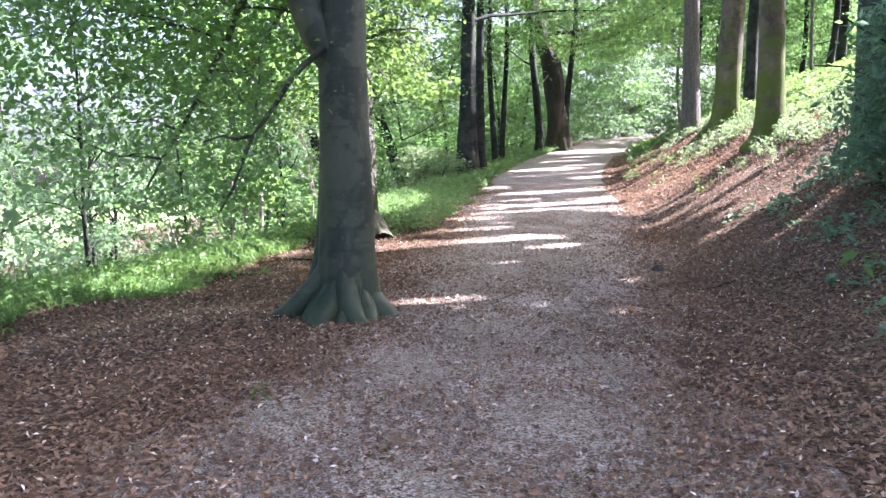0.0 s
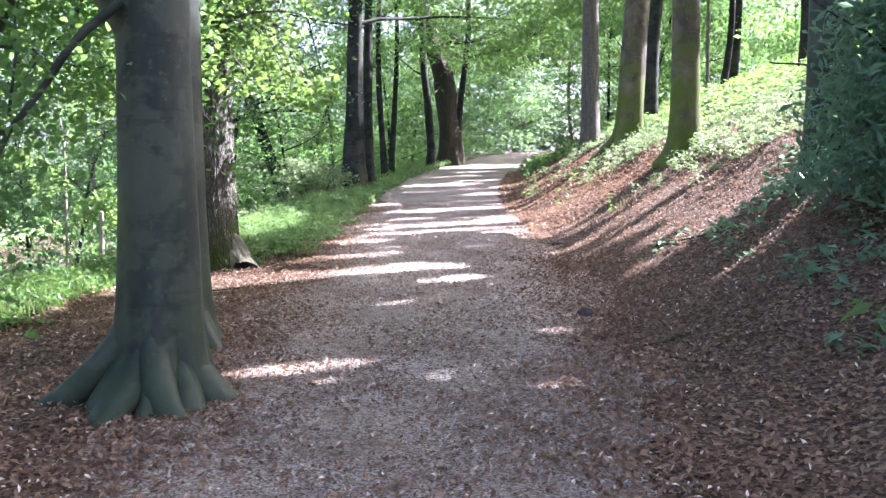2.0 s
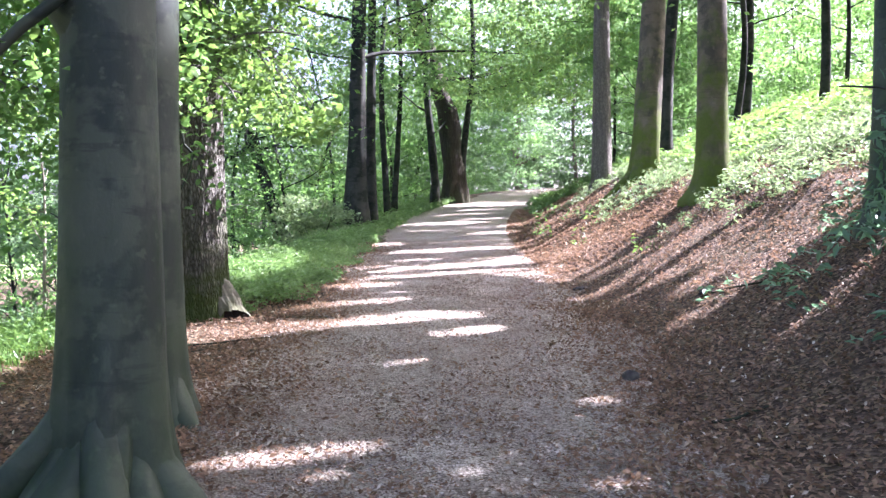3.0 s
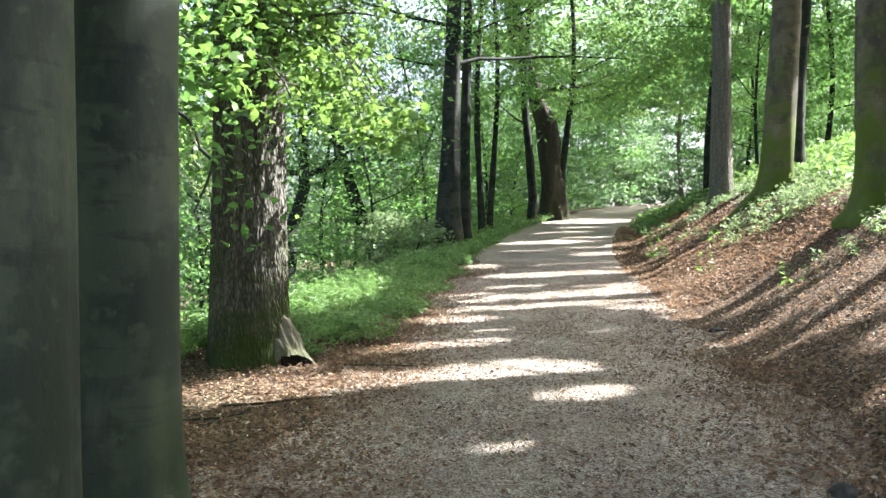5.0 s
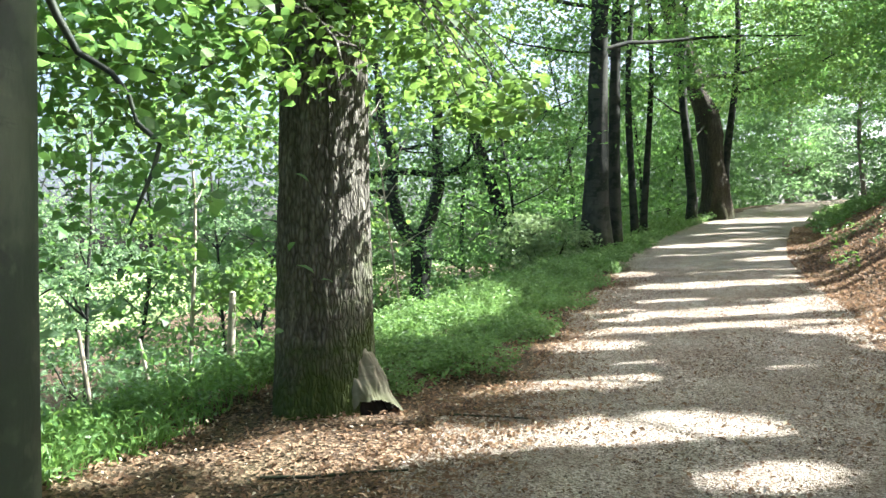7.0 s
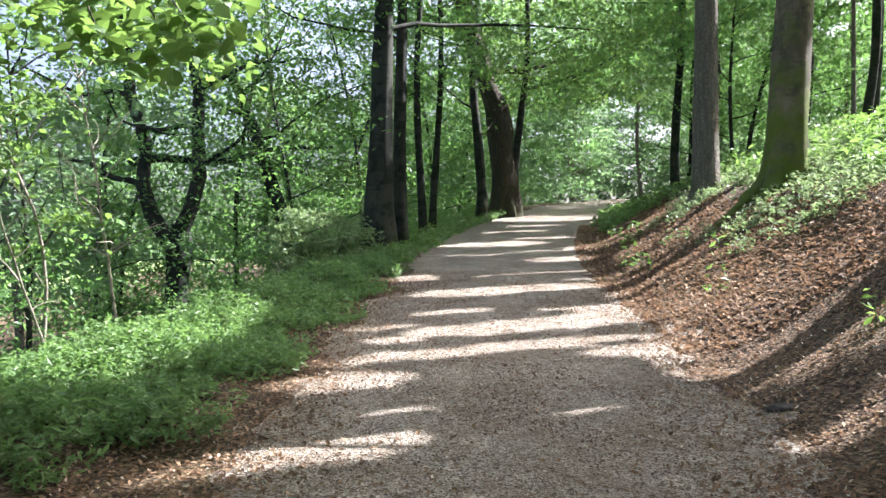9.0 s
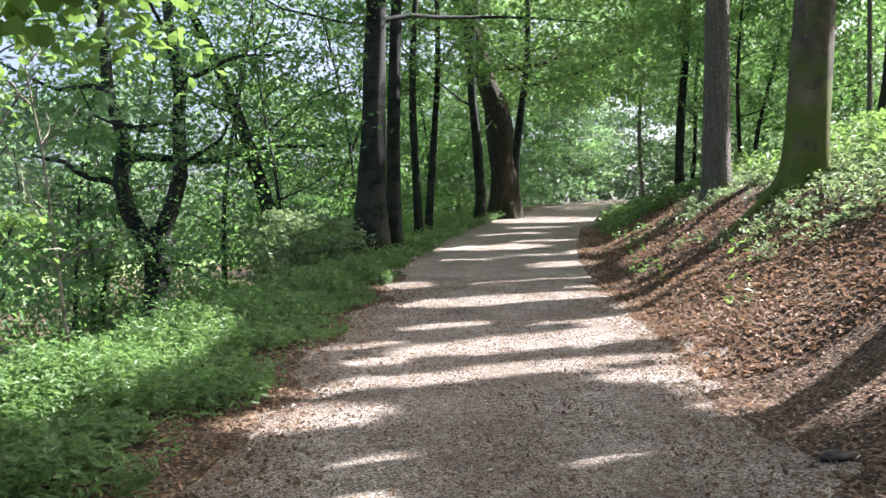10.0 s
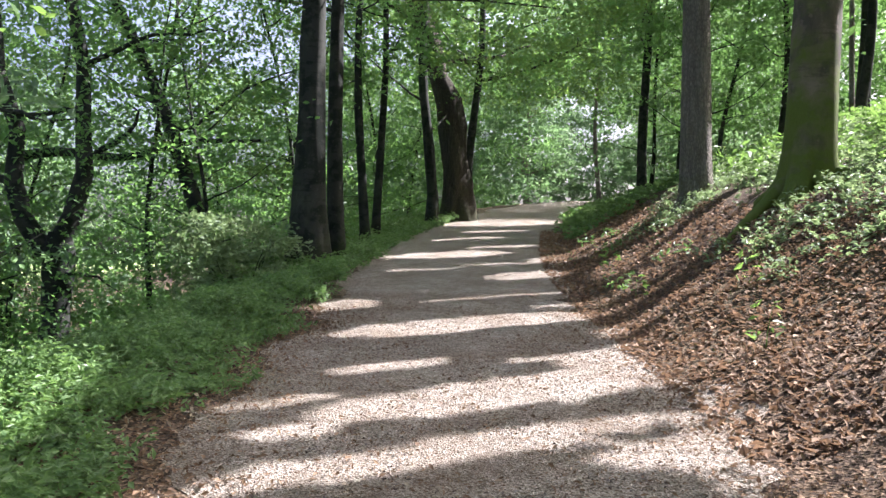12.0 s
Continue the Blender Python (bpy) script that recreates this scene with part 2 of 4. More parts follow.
xs = steps((-600, -60, 30), (-60, -14, 2), (-14, -6, 0.5), (-6, 8, 0.2), (8, 16, 0.5), (16, 60, 2), (60, 601, 30))
ys = steps((-300, -20, 20), (-20, -2, 1), (-2, 34, 0.25), (34, 90, 1), (90, 160, 5), (160, 1000, 40))
v, f = grid(xs, ys, lambda a, c: height(a, c) - 0.012 * (np.abs(a - centre(c)) < half_width(c) - 0.1))
ground = tagged(mesh_object("ground", v, f, SOIL), "brown woodland soil covered with rotting fallen leaves", "ground", kind="structure")

# the path: a strip with an uneven edge
rows_y = steps((-18, 0, 0.5), (0, 34, 0.12), (34, 84, 0.5))
cols = np.linspace(-1, 1, 33)
edge_l = half_width(rows_y) + 0.16 * np.sin(rows_y * 2.1) + 0.09 * np.sin(rows_y * 5.3 + 1) + 0.06 * np.sin(rows_y * 13)
edge_r = half_width(rows_y) + 0.18 * np.sin(rows_y * 1.6 + 2) + 0.09 * np.sin(rows_y * 6.1) + 0.06 * np.sin(rows_y * 11)
px = centre(rows_y)[:, None] + np.where(cols < 0, cols * edge_l[:, None], cols * edge_r[:, None])
py = rows_y[:, None] + 0 * px
pz = height(px, py) + 0.022 * (1 - np.abs(cols[None]) ** 6) - 0.004 + 0.012 * np.sin(px * 4 + py) * np.sin(py * 2.7)
w = len(cols)
i = (np.arange(len(rows_y) - 1)[:, None] * w + np.arange(w - 1)[None]).ravel()
path_ob = tagged(mesh_object("path", np.stack([px, py, pz], -1), np.stack([i, i + 1, i + w + 1, i + w], 1), PATHMAT), "grey-brown gravel footpath strewn with leaf bits", "path", kind="structure")

# ---- gaps in the leaf roof: where sunlight reaches the ground ----
# centre x, y, half length, half width; streaks run along the sun's bearing
GAPS = [
    (-1.62, 16.57, 0.62, 0.28), (-0.35, 18.15, 2.0, 0.17), (0.27, 19.8, 1.85, 0.36), (-0.94, 20.7, 0.6, 0.16), (-0.06, 23.2, 1.9, 0.42),
    (-1.93, 24.7, 0.55, 0.3), (0.25, 15.87, 0.6, 0.16), (1.22, 18.23, 0.75, 0.22), (-1.46, 18.5, 0.35, 0.12), (1.0, 28.6, 0.9, 0.4),
    (-0.5, 32.5, 1.5, 0.5), (1.5, 44.5, 2.5, 1.5), (-0.91, 15.44, 0.3, 0.13), (-0.74, 13.1, 1.0, 0.36), (0.1, 12.31, 0.42, 0.14),
    (-1.51, 14.55, 0.9, 0.17), (-2.4, 12.3, 1.2, 0.32), (-1.05, 7.83, 0.55, 0.05), (-0.04, 7.65, 0.2, -0.07), (0.74, 7.39, 0.24, -0.05),
]
BANK_GAPS = [
    (2.6, 21.4, 1.7, 0.9), (3.4, 19.2, 1.4, 0.35), (4.8, 22.2, 1.6, 0.9), (3.2, 24.4, 1.0, 0.3),
    (6.9, 18.4, 1.9, 1.2), (7.5, 22.5, 3.6, 2.4), (8.5, 29.5, 4.0, 3.0), (2.4, 17.1, 0.6, 0.05), (12, 26.0, 5.0, 4.0), (11, 18.8, 3.0, 1.8),
    (4.7, 9.8, 1.3, 1.0), (3.7, 12.4, 1.0, 0.25), (4.5, 11.3, 0.9, 0.35), (3.1, 14.6, 0.9, 0.15), (2.5, 15.4, 0.8, 0.06), (6.5, 14.5, 2.0, 1.3), (5.4, 17.0, 1.2, 0.7), (8.5, 15.5, 2.5, 1.5), (4.6, 15.2, 1.2, 0.7), (4.0, 13.6, 0.8, 0.4), (5.6, 26.8, 1.6, 0.9), (5.0, 33.0, 2.5, 1.0), (14.0, 34.0, 5.0, 4.0), (-4.7, 12.5, 1.0, 0.5), (-3.6, 16.6, 0.5, 0.1), (-2.68, 13.0, 0.3, 0.05),
]
STREAKS = [
    (0.9, 26.0, 0.9, 0.05), (-0.9, 26.6, 0.8, 0.04), (0.3, 27.6, 0.8, 0.03), (1.2, 24.9, 0.7, 0.04), (-0.3, 25.3, 0.7, 0.03),
    (0.9, 21.3, 0.8, 0.05), (-1.7, 19.3, 0.5, 0.04), (0.6, 30.5, 0.9, 0.08), (-1.0, 29.5, 0.8, 0.06), (0.8, 34.5, 1.0, 0.12),
    (0.0, 37.0, 1.2, 0.15), (0.9, 40.0, 1.2, 0.2), (3.2, 23.6, 1.3, 0.8), (3.6, 22.0, 1.2, 0.7), (3.9, 18.1, 1.2, 0.7),
    (4.4, 16.3, 1.2, 0.4), (2.9, 25.4, 0.9, 0.3), (-0.6, 10.6, 0.25, 0.02), (0.9, 9.2, 0.2, 0.0),
]
# open sky over the falling slope and the far bend
CLEARINGS = [
    (-5.8, 9.6, 1.8, 1.0), (-5.7, 7.8, 1.6, 1.1), (-5.0, 11.0, 1.4, 0.8), (-7.0, 6.6, 1.6, 1.0), (-5.4, 15.5, 1.6, 0.7), (-12.0, 15.0, 5.0, 4.0), (-13.0, 38.0, 3.0, 2.5), (-10.5, 26.0, 1.8, 1.2), (-17.0, 28.0, 3.0, 2.2),
    (-24.0, 14.0, 9.0, 7.0), (14.0, 40.0, 5.0, 4.0), (6.0, 62.0, 7.0, 7.0), (-4.3, 17.5, 0.9, 0.35), 
    (6.0, 19.5, 3.0, 2.2),
]


def sunlit(p):
    """True for points whose shadow would fall in one of the gaps."""
    out = np.zeros(len(p), bool)
    for cx, cy, hl, hw, far in [(*g_, 0) for g_ in GAPS + BANK_GAPS + STREAKS] + [(*g_, 1) for g_ in CLEARINGS]:
        d = (p[:, 2] - zat(cx, cy)) / sun_dir.z
        u, w_ = p[:, 0] - sun_dir.x * d - cx, p[:, 1] - sun_dir.y * d - cy
        a = (u * SUN_AZ[0] + w_ * SUN_AZ[1]) / (hl + 0.1)
        c = (-u * SUN_AZ[1] + w_ * SUN_AZ[0]) / (hw + 0.17)
        out |= (a * a + c * c < 1) & (d > (12.0 if far else 4.0))
    return out


# ---- leaves ----
rng = np.random.default_rng(7)


def leaf_arrays(p, size, flat=0.6, slim=0.6, up=None, fine=False):
    """One folded four-cornered leaf at every point: corners and faces."""
    k = len(p)
    nrm = rng.normal(size=(k, 3))
    nrm[:, 2] += flat * 2.5
    nrm /= np.linalg.norm(nrm, axis=1)[:, None]
    ax = rng.normal(size=(k, 3)) if up is None else up + 0.5 * rng.normal(size=(k, 3))
    ax -= nrm * np.sum(ax * nrm, 1)[:, None]
    ax /= np.linalg.norm(ax, axis=1)[:, None] + 1e-9
    side = np.cross(nrm, ax)
    s = (size * rng.uniform(0.65, 1.25, k))[:, None]
    tip, back = p + ax * s * 0.55, p - ax * s * 0.5
    lift = nrm * s * 0.1
    if fine:
        w1, w2 = side * s * slim * 0.42, side * s * slim * 0.46
        lo, hi = p - ax * s * 0.28 + lift, p + ax * s * 0.12 + lift
        v_ = np.stack([back, lo + w1, hi + w2, tip - lift, hi - w2, lo - w1], 1).reshape(-1, 3)
        j = np.arange(k)[:, None] * 6
        return v_, np.concatenate([j + np.array([q]) for q in ((0, 1, 5), (1, 4, 5), (1, 2, 4), (2, 3, 4))], 0)
    a, c = p + side * s * slim * 0.45 + lift, p - side * s * slim * 0.45 + lift
    v_ = np.stack([back, a, tip, c], 1).reshape(-1, 3)
    j = np.arange(k)[:, None] * 4
    return v_, np.concatenate([j + np.array([[0, 1, 2]]), j + np.array([[0, 2, 3]])], 0)


def leaves(name, p, size, material, parent=None, flat=0.6, slim=0.6, origin=(0, 0, 0), clear=True, fine=False):
    if clear:
        above = p[:, 2] - height(p[:, 0], p[:, 1])
        d = p[:, 0] - centre(p[:, 1])
        low = ((d > -2.2) & (d < 3.4) & (above < 3.4 + 0.03 * p[:, 1])) | ((d > -3.4) & (d <= -2.2) & (above < 2.3)) | ((np.abs(d) < 1.6) & (above < 4.6) & (p[:, 1] < 20))
        p = p[~(sunlit(p) | low)]
    v_, f_ = leaf_arrays(p, size, flat, slim, None, fine)
    return mesh_object(name, v_ - np.array(origin), f_, material, parent, False)


def clump(c, r, k, flat=0.3):
    """k points thickly strewn about c, in a flattish tuft of radius r."""
    q = rng.normal(size=(k, 3)) * 0.5
    q[:, 2] *= flat
    q[:, 2] -= 0.25 * (q[:, 0] ** 2 + q[:, 1] ** 2)
    return np.asarray(c) + q * r


# ---- trees ----
def tube(points, radii, sides=10, wobble=0.0, lobes=None, seed=0.0):
    """A tapered limb swept along points: corners and faces, closed at its tip."""
    pts = [Vector(q) for q in points]
    vs = []
    side = Vector((1, 0, 0))
    for k, q in enumerate(pts):
        d = (pts[min(k + 1, len(pts) - 1)] - pts[max(k - 1, 0)]).normalized()
        if abs(d.dot(side)) > 0.95:
            side = Vector((0, 1, 0))
        side = (side - d * side.dot(d)).normalized()
        other = d.cross(side)
        for s in range(sides):
            a = 2 * math.pi * s / sides
            out = side * math.cos(a) + other * math.sin(a)
            r = radii[k]
            if wobble:
                r *= 1 + wobble * noise.noise((out.x * 1.6 + seed, out.y * 1.6, q.z * 0.8 + seed)) + wobble * 0.6 * noise.noise((out.x * 5, out.y * 5 + seed, q.z * 0.9))
            if lobes:
                r *= lobes(a, k)
            vs.append(q + out * r)
    fs = []
    for k in range(len(pts) - 1):
        for s in range(sides):
            s2 = (s + 1) % sides
            fs.append((k * sides + s, k * sides + s2, (k + 1) * sides + s2, (k + 1) * sides + s))
    return np.array(vs), np.array(fs, int)


def join(meshes):
    vs, fs, k = [], [], 0
    for v_, f_ in meshes:
        vs.append(v_)
        fs.append(f_ + k)
        k += len(v_)
    return np.concatenate(vs), np.concatenate(fs)


def limb(start, way, length, r0, bend=0.25, droop=0.0, n_=7, r1=0.25):
    q, d, out = Vector(start), Vector(way).normalized(), [Vector(start)]
    for k in range(n_):
        d = (d + Vector(rng.normal(size=3)) * bend * 0.5 + Vector((0, 0, -droop))).normalized()
        if droop < 0:
            d.z = max(d.z, 0.06)
        q = q + d * (length / n_)
        out.append(q.copy())
    rad = [r0 * (1 - (1 - r1) * k / n_) for k in range(n_ + 1)]
    return out, rad


def ridged_trunk(tall, r, lean, flare):
    """A trunk with deep broken vertical bark ridges."""
    sides, hs = 150, np.concatenate([np.arange(-0.4, 4.6, 0.05), np.arange(4.7, tall, 0.5)])
    a = np.arange(sides) / sides * 2 * math.pi
    vs = []
    for hgt in hs:
        rad_ = r * (1 - 0.6 * max(hgt, 0) / tall) * (1 + (flare - 1) * math.exp(-max(hgt, 0) / 0.35))
        for t_ in a:
            c, s_ = math.cos(t_), math.sin(t_)
            ridge = abs(noise.noise((c * 7.5, s_ * 7.5, hgt * 2.2))) + 0.7 * abs(noise.noise((c * 15, s_ * 15, hgt * 6.0 + 9)))
            swell = 0.06 * noise.noise((c * 1.5, s_ * 1.5, hgt * 0.6)) + 0.12 * math.exp(-max(hgt, 0) / 0.3) * math.cos(4 * t_ + 1)
            q = rad_ * (1 + swell) + 0.045 * min(ridge, 0.5) - 0.012
            vs.append((lean[0] * hgt + c * q, lean[1] * hgt + s_ * q, hgt))
    k_, w_ = np.meshgrid(np.arange(len(hs) - 1), np.arange(sides), indexing="ij")
    n_ = (w_ + 1) % sides
    f_ = np.stack([k_ * sides + w_, k_ * sides + n_, (k_ + 1) * sides + n_, (k_ + 1) * sides + w_], -1).reshape(-1, 4)
    return np.array(vs), f_


def tree(name, label, x, y, dia, tall, bark, leaf=None, lean=(0, 0), crown_from=5.0, spread=4.0, clumps=60, per=90, leaf_size=0.16,
         flare=1.5, buttress=0.0, sides=20, wobble=0.06, limbs=9, group="woodland trees", curve=0.0, low=(), turn=0.0, taper=0.0, category="tree", kink=(0.0, 0.0)):
    base = zat(x, y) - 0.12
    root = tagged(new(name), label, category, group)
    root.location = (x, y, base)
    r = dia / 2
    sd = x * 3.1 + y
    hs = np.concatenate([np.linspace(-0.5, 1.3, 19), np.linspace(1.6, tall, 22)])
    spine = []
    for hgt in hs:
        wv = curve * math.sin(hgt * 0.5 + sd)
        wv += kink[1] * max(min(hgt, 11.0) - kink[0], 0) if kink[1] else 0
        spine.append((lean[0] * hgt + wv, lean[1] * hgt + curve * 0.6 * math.cos(hgt * 0.4 + sd) - curve * 0.6 * math.cos(sd), hgt))
    rad = [r * (1 + taper * math.exp(-max(hgt, 0) / 2.5)) * (1 - 0.72 * max(hgt, 0) / tall) * (1 + (flare - 1) * (0.75 * math.exp(-max(hgt, -0.1) / 0.22) + 0.25 * math.exp(-max(hgt, 0) / 0.8))) for hgt in hs]
    lob = None
    if buttress:
        def lob(a, k):
            e = math.exp(-max(hs[k], 0) / 0.38)
            return 1 + buttress * e * (0.6 * math.cos(6 * (a + turn) + 0.6 * math.sin(2 * a)) + 0.4 * math.cos(3 * a + 1.3 + turn) + 0.3 * math.cos(10 * a + 0.5))
    v_, f_ = ridged_trunk(tall, r, lean, flare) if name == "oak_tree" else tube(spine, rad, sides, wobble, lob, sd)
    mesh_object("trunk", v_, f_, bark, root)

    def spine_at(hgt):
        return Vector([np.interp(hgt, hs, [s[q] for s in spine]) for q in range(3)]), float(np.interp(hgt, hs, rad))

    tips = []
    for k in range(limbs):
        hgt = crown_from * 0.85 + (tall * 0.93 - crown_from * 0.85) * (k + 0.5) / limbs
        q, rr = spine_at(hgt)
        a = k * 2.4 + sd
        rise = 0.25 + 0.5 * k / limbs
        ln = spread * (1.05 - 0.55 * k / limbs) * rng.uniform(0.8, 1.15)
        pts, rd = limb(q, (math.cos(a), math.sin(a), rise), ln, max(0.025, rr * 0.3), 0.3, -0.02)
        v_, f_ = tube(pts, rd, 6)
        mesh_object("branch", v_, f_, bark, root)
        tips += pts[2:]
    for (hgt, a, ln, rr, rise, droop) in low:
        q, _ = spine_at(hgt)
        pts, rd = limb(q, (math.cos(a), math.sin(a), rise), ln, rr, 0.22, droop, 10)
        sub = [tube(pts, rd, 7)]
        for k in range(2, 10):
            sp, sr = limb(pts[k], (rng.normal(), rng.normal(), 0.1), ln * 0.22, rr * 0.36, 0.4, droop, 6)
            sub.append(tube(sp, sr, 5))
            tips += sp[3:]
            for _ in range(2):
                tp, tr = limb(sp[3], (rng.normal(), rng.normal(), 0.2), ln * 0.1, rr * 0.18, 0.45, droop, 5)
                sub.append(tube(tp, tr, 4))
        mesh_object("branch", *join(sub), bark, root)
        tips += pts[4:]
    if leaf and clumps:
        tips = np.array([tuple(t) for t in tips])
        pick = tips[rng.integers(0, len(tips), clumps)] + rng.normal(size=(clumps, 3)) * np.array([0.7, 0.7, 0.35]) * spread * 0.28
        pick = pick[pick[:, 2] > (crown_from * 0.55 if not low else 1.2)]
        p = np.concatenate([clump(c, rng.uniform(0.6, 1.15) * spread * 0.3, per) for c in pick]) + np.array([x, y, base])
        p = p[(np.hypot(p[:, 0] - x, p[:, 1] - y) > 1.4) | (p[:, 2] > base + 3.2)]
        leaves("crown", p, leaf_size, leaf, root, origin=(x, y, base), fine=bool(low) and y < 20)
    return root


# ---- the trees along the path ----
tree("beech_tree", "smooth grey-green beech trunk with a broad flaring root foot", -1.785, 7.18, 0.50, 17, BEECH, LEAF, lean=(-0.012, 0.01), crown_from=6, spread=6, clumps=230, per=110, leaf_size=0.095,
     flare=1.65, buttress=0.35, sides=48, wobble=0.05, group="twin beeches", turn=0.4,
     low=((3.6, 2.7, 5.5, 0.06, 0.25, 0.09), (3.2, 2.3, 5.0, 0.05, 0.25, 0.10), (4.6, 3.4, 6.5, 0.06, 0.2, 0.08), (4.4, 2.9, 7.5, 0.06, 0.2, 0.07), (4.2, 3.8, 5.0, 0.05, 0.2, 0.09), (5.0, 2.4, 7.5, 0.06, 0.15, 0.05)))
tree("beech_tree", "second smooth beech trunk with a long root towards the path", -2.25, 8.72, 0.52, 17, BEECH, LEAF, lean=(0.006, 0.012), crown_from=6, spread=5.5, clumps=110, per=110,
     leaf_size=0.11, flare=1.6, taper=0.14, buttress=0.3, sides=40, wobble=0.05, group="twin beeches", turn=1.7, low=((3.8, 2.4, 4.0, 0.03, 0.2, 0.08), (4.5, 3.0, 5.0, 0.04, 0.15, 0.06)))
tree("oak_tree", "rough-barked tree with mossy foot and a pale torn root stub", -3.27, 13.3, 0.78, 16, OAK, LEAF_YOUNG, lean=(-0.02, 0.0), crown_from=4.5, spread=5.5, clumps=150, per=130,
     leaf_size=0.105, flare=1.25, buttress=0.15, sides=64, wobble=0.05, turn=0.2, low=((3.3, -0.6, 1.8, 0.03, 0.2, 0.06), (3.5, 1.2, 1.6, 0.025, 0.3, 0.06), (3.4, -1.6, 2.6, 0.03, 0.2, 0.07), (3.5, 2.6, 4.0, 0.03, 0.2, 0.05)))
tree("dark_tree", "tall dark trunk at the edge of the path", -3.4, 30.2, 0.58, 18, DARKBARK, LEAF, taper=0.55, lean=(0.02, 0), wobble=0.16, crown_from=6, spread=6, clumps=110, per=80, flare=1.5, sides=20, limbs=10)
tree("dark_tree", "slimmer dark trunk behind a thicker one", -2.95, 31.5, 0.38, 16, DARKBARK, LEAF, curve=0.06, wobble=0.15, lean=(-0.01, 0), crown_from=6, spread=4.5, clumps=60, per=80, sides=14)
tree("gnarled_tree", "gnarled leaning old tree hung with bare twigs at the path", -0.45, 46.2, 1.05, 24, GNARLED, LEAF, taper=0.1, lean=(-0.045, 0.01), kink=(4.8, -0.25), crown_from=6.5, spread=7, clumps=130, per=80, leaf_size=0.2, flare=1.5, sides=36, wobble=0.42,
     curve=0.18, limbs=10)
tree("gnarled_tree", "thinner stem leaning away from the gnarled tree", 0.25, 47.2, 0.4, 15, DARKBARK, LEAF, lean=(0.03, 0), crown_from=7, spread=5, clumps=60, per=80, leaf_size=0.2, curve=0.2, low=((5.8, -0.15, 6.0, 0.08, 0.12, -0.005),))
tree("far_tree", "far twisted tree with one crooked arm above the rise", 5.7, 85, 0.9, 13, GREYBARK, LEAF_FAR, lean=(0, 0), crown_from=6, spread=6, clumps=70, per=70, leaf_size=0.35, curve=0.25, low=((4.0, 0.2, 4.0, 0.2, 0.5, -0.03),))
tree("upright_tree", "straight grey trunk on the bank", 4.4, 29.6, 0.62, 19, GREYBARK, LEAF, crown_from=8, spread=6, clumps=100, per=80, leaf_size=0.18, flare=1.5, sides=24)
tree("mossy_tree", "leaning trunk with bright moss up its foot", 4.72, 25.1, 0.72, 19, MOSSY, LEAF, lean=(0.06, 0.0), crown_from=8, spread=6, clumps=100, per=80, leaf_size=0.18, flare=1.45, buttress=0.3, sides=40, wobble=0.1)
tree("bank_tree", "dark trunk standing up the bank", 4.45, 18.2, 0.56, 18, MOSSY, LEAF, lean=(0.0, 0.0), crown_from=7, spread=6, clumps=100, per=90, leaf_size=0.16, flare=1.7, buttress=0.2, sides=28)
tree("bank_tree", "slender dark trunk higher on the bank", 6.25, 28.6, 0.42, 18, DARKBARK, LEAF, curve=0.13, wobble=0.16, lean=(0.03, 0), crown_from=8, spread=5, clumps=70, per=80, leaf_size=0.18, sides=16)
tree("bank_tree", "trunk half hidden behind an evergreen shrub", 4.15, 11.25, 0.45, 17, BEECH, LEAF, lean=(0.01, 0), crown_from=6, spread=5.5, clumps=90, per=90, leaf_size=0.15, sides=24)
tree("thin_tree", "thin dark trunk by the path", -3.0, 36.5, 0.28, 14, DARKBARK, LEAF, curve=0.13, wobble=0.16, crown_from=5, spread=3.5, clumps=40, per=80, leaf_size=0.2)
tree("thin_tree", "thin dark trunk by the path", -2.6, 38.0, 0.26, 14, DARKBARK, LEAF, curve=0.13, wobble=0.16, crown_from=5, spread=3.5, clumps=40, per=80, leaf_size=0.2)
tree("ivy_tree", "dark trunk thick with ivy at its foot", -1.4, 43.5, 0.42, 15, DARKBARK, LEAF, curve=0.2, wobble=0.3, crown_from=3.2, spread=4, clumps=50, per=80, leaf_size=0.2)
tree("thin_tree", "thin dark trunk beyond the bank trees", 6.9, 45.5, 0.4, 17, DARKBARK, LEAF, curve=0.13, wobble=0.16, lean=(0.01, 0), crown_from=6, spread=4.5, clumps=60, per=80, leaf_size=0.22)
tree("thin_tree", "very thin dark stem up the slope", 9.4, 33.8, 0.14, 12, GREYBARK, LEAF, crown_from=6, spread=2.5, clumps=20, per=70, leaf_size=0.2)
tree("thin_tree", "dark trunk far up the slope", 11.8, 38.2, 0.42, 17, DARKBARK, LEAF, curve=0.13, wobble=0.16, crown_from=7, spread=5, clumps=60, per=80, leaf_size=0.22)
tree("leaning_tree", "slanting trunk leaning over the falling slope", -6.2, 36.2, 0.55, 11, DARKBARK, LEAF, lean=(-0.42, -0.12), curve=0.22, wobble=0.2, crown_from=4.5, spread=5, clumps=110, per=80, leaf_size=0.2)
lean_tree = [o for o in bpy.data.objects if o.name.startswith("leaning_tree")][0]
bough = [(-6.1 + 0.55 * q, -0.4, 4.2 + 0.12 * math.sin(q * 0.9) + 0.004 * q * q) for q in range(13)]
mesh_object("bough", *tube(bough, [0.15 - 0.009 * q for q in range(13)], 8, 0.15), DARKBARK, lean_tree)

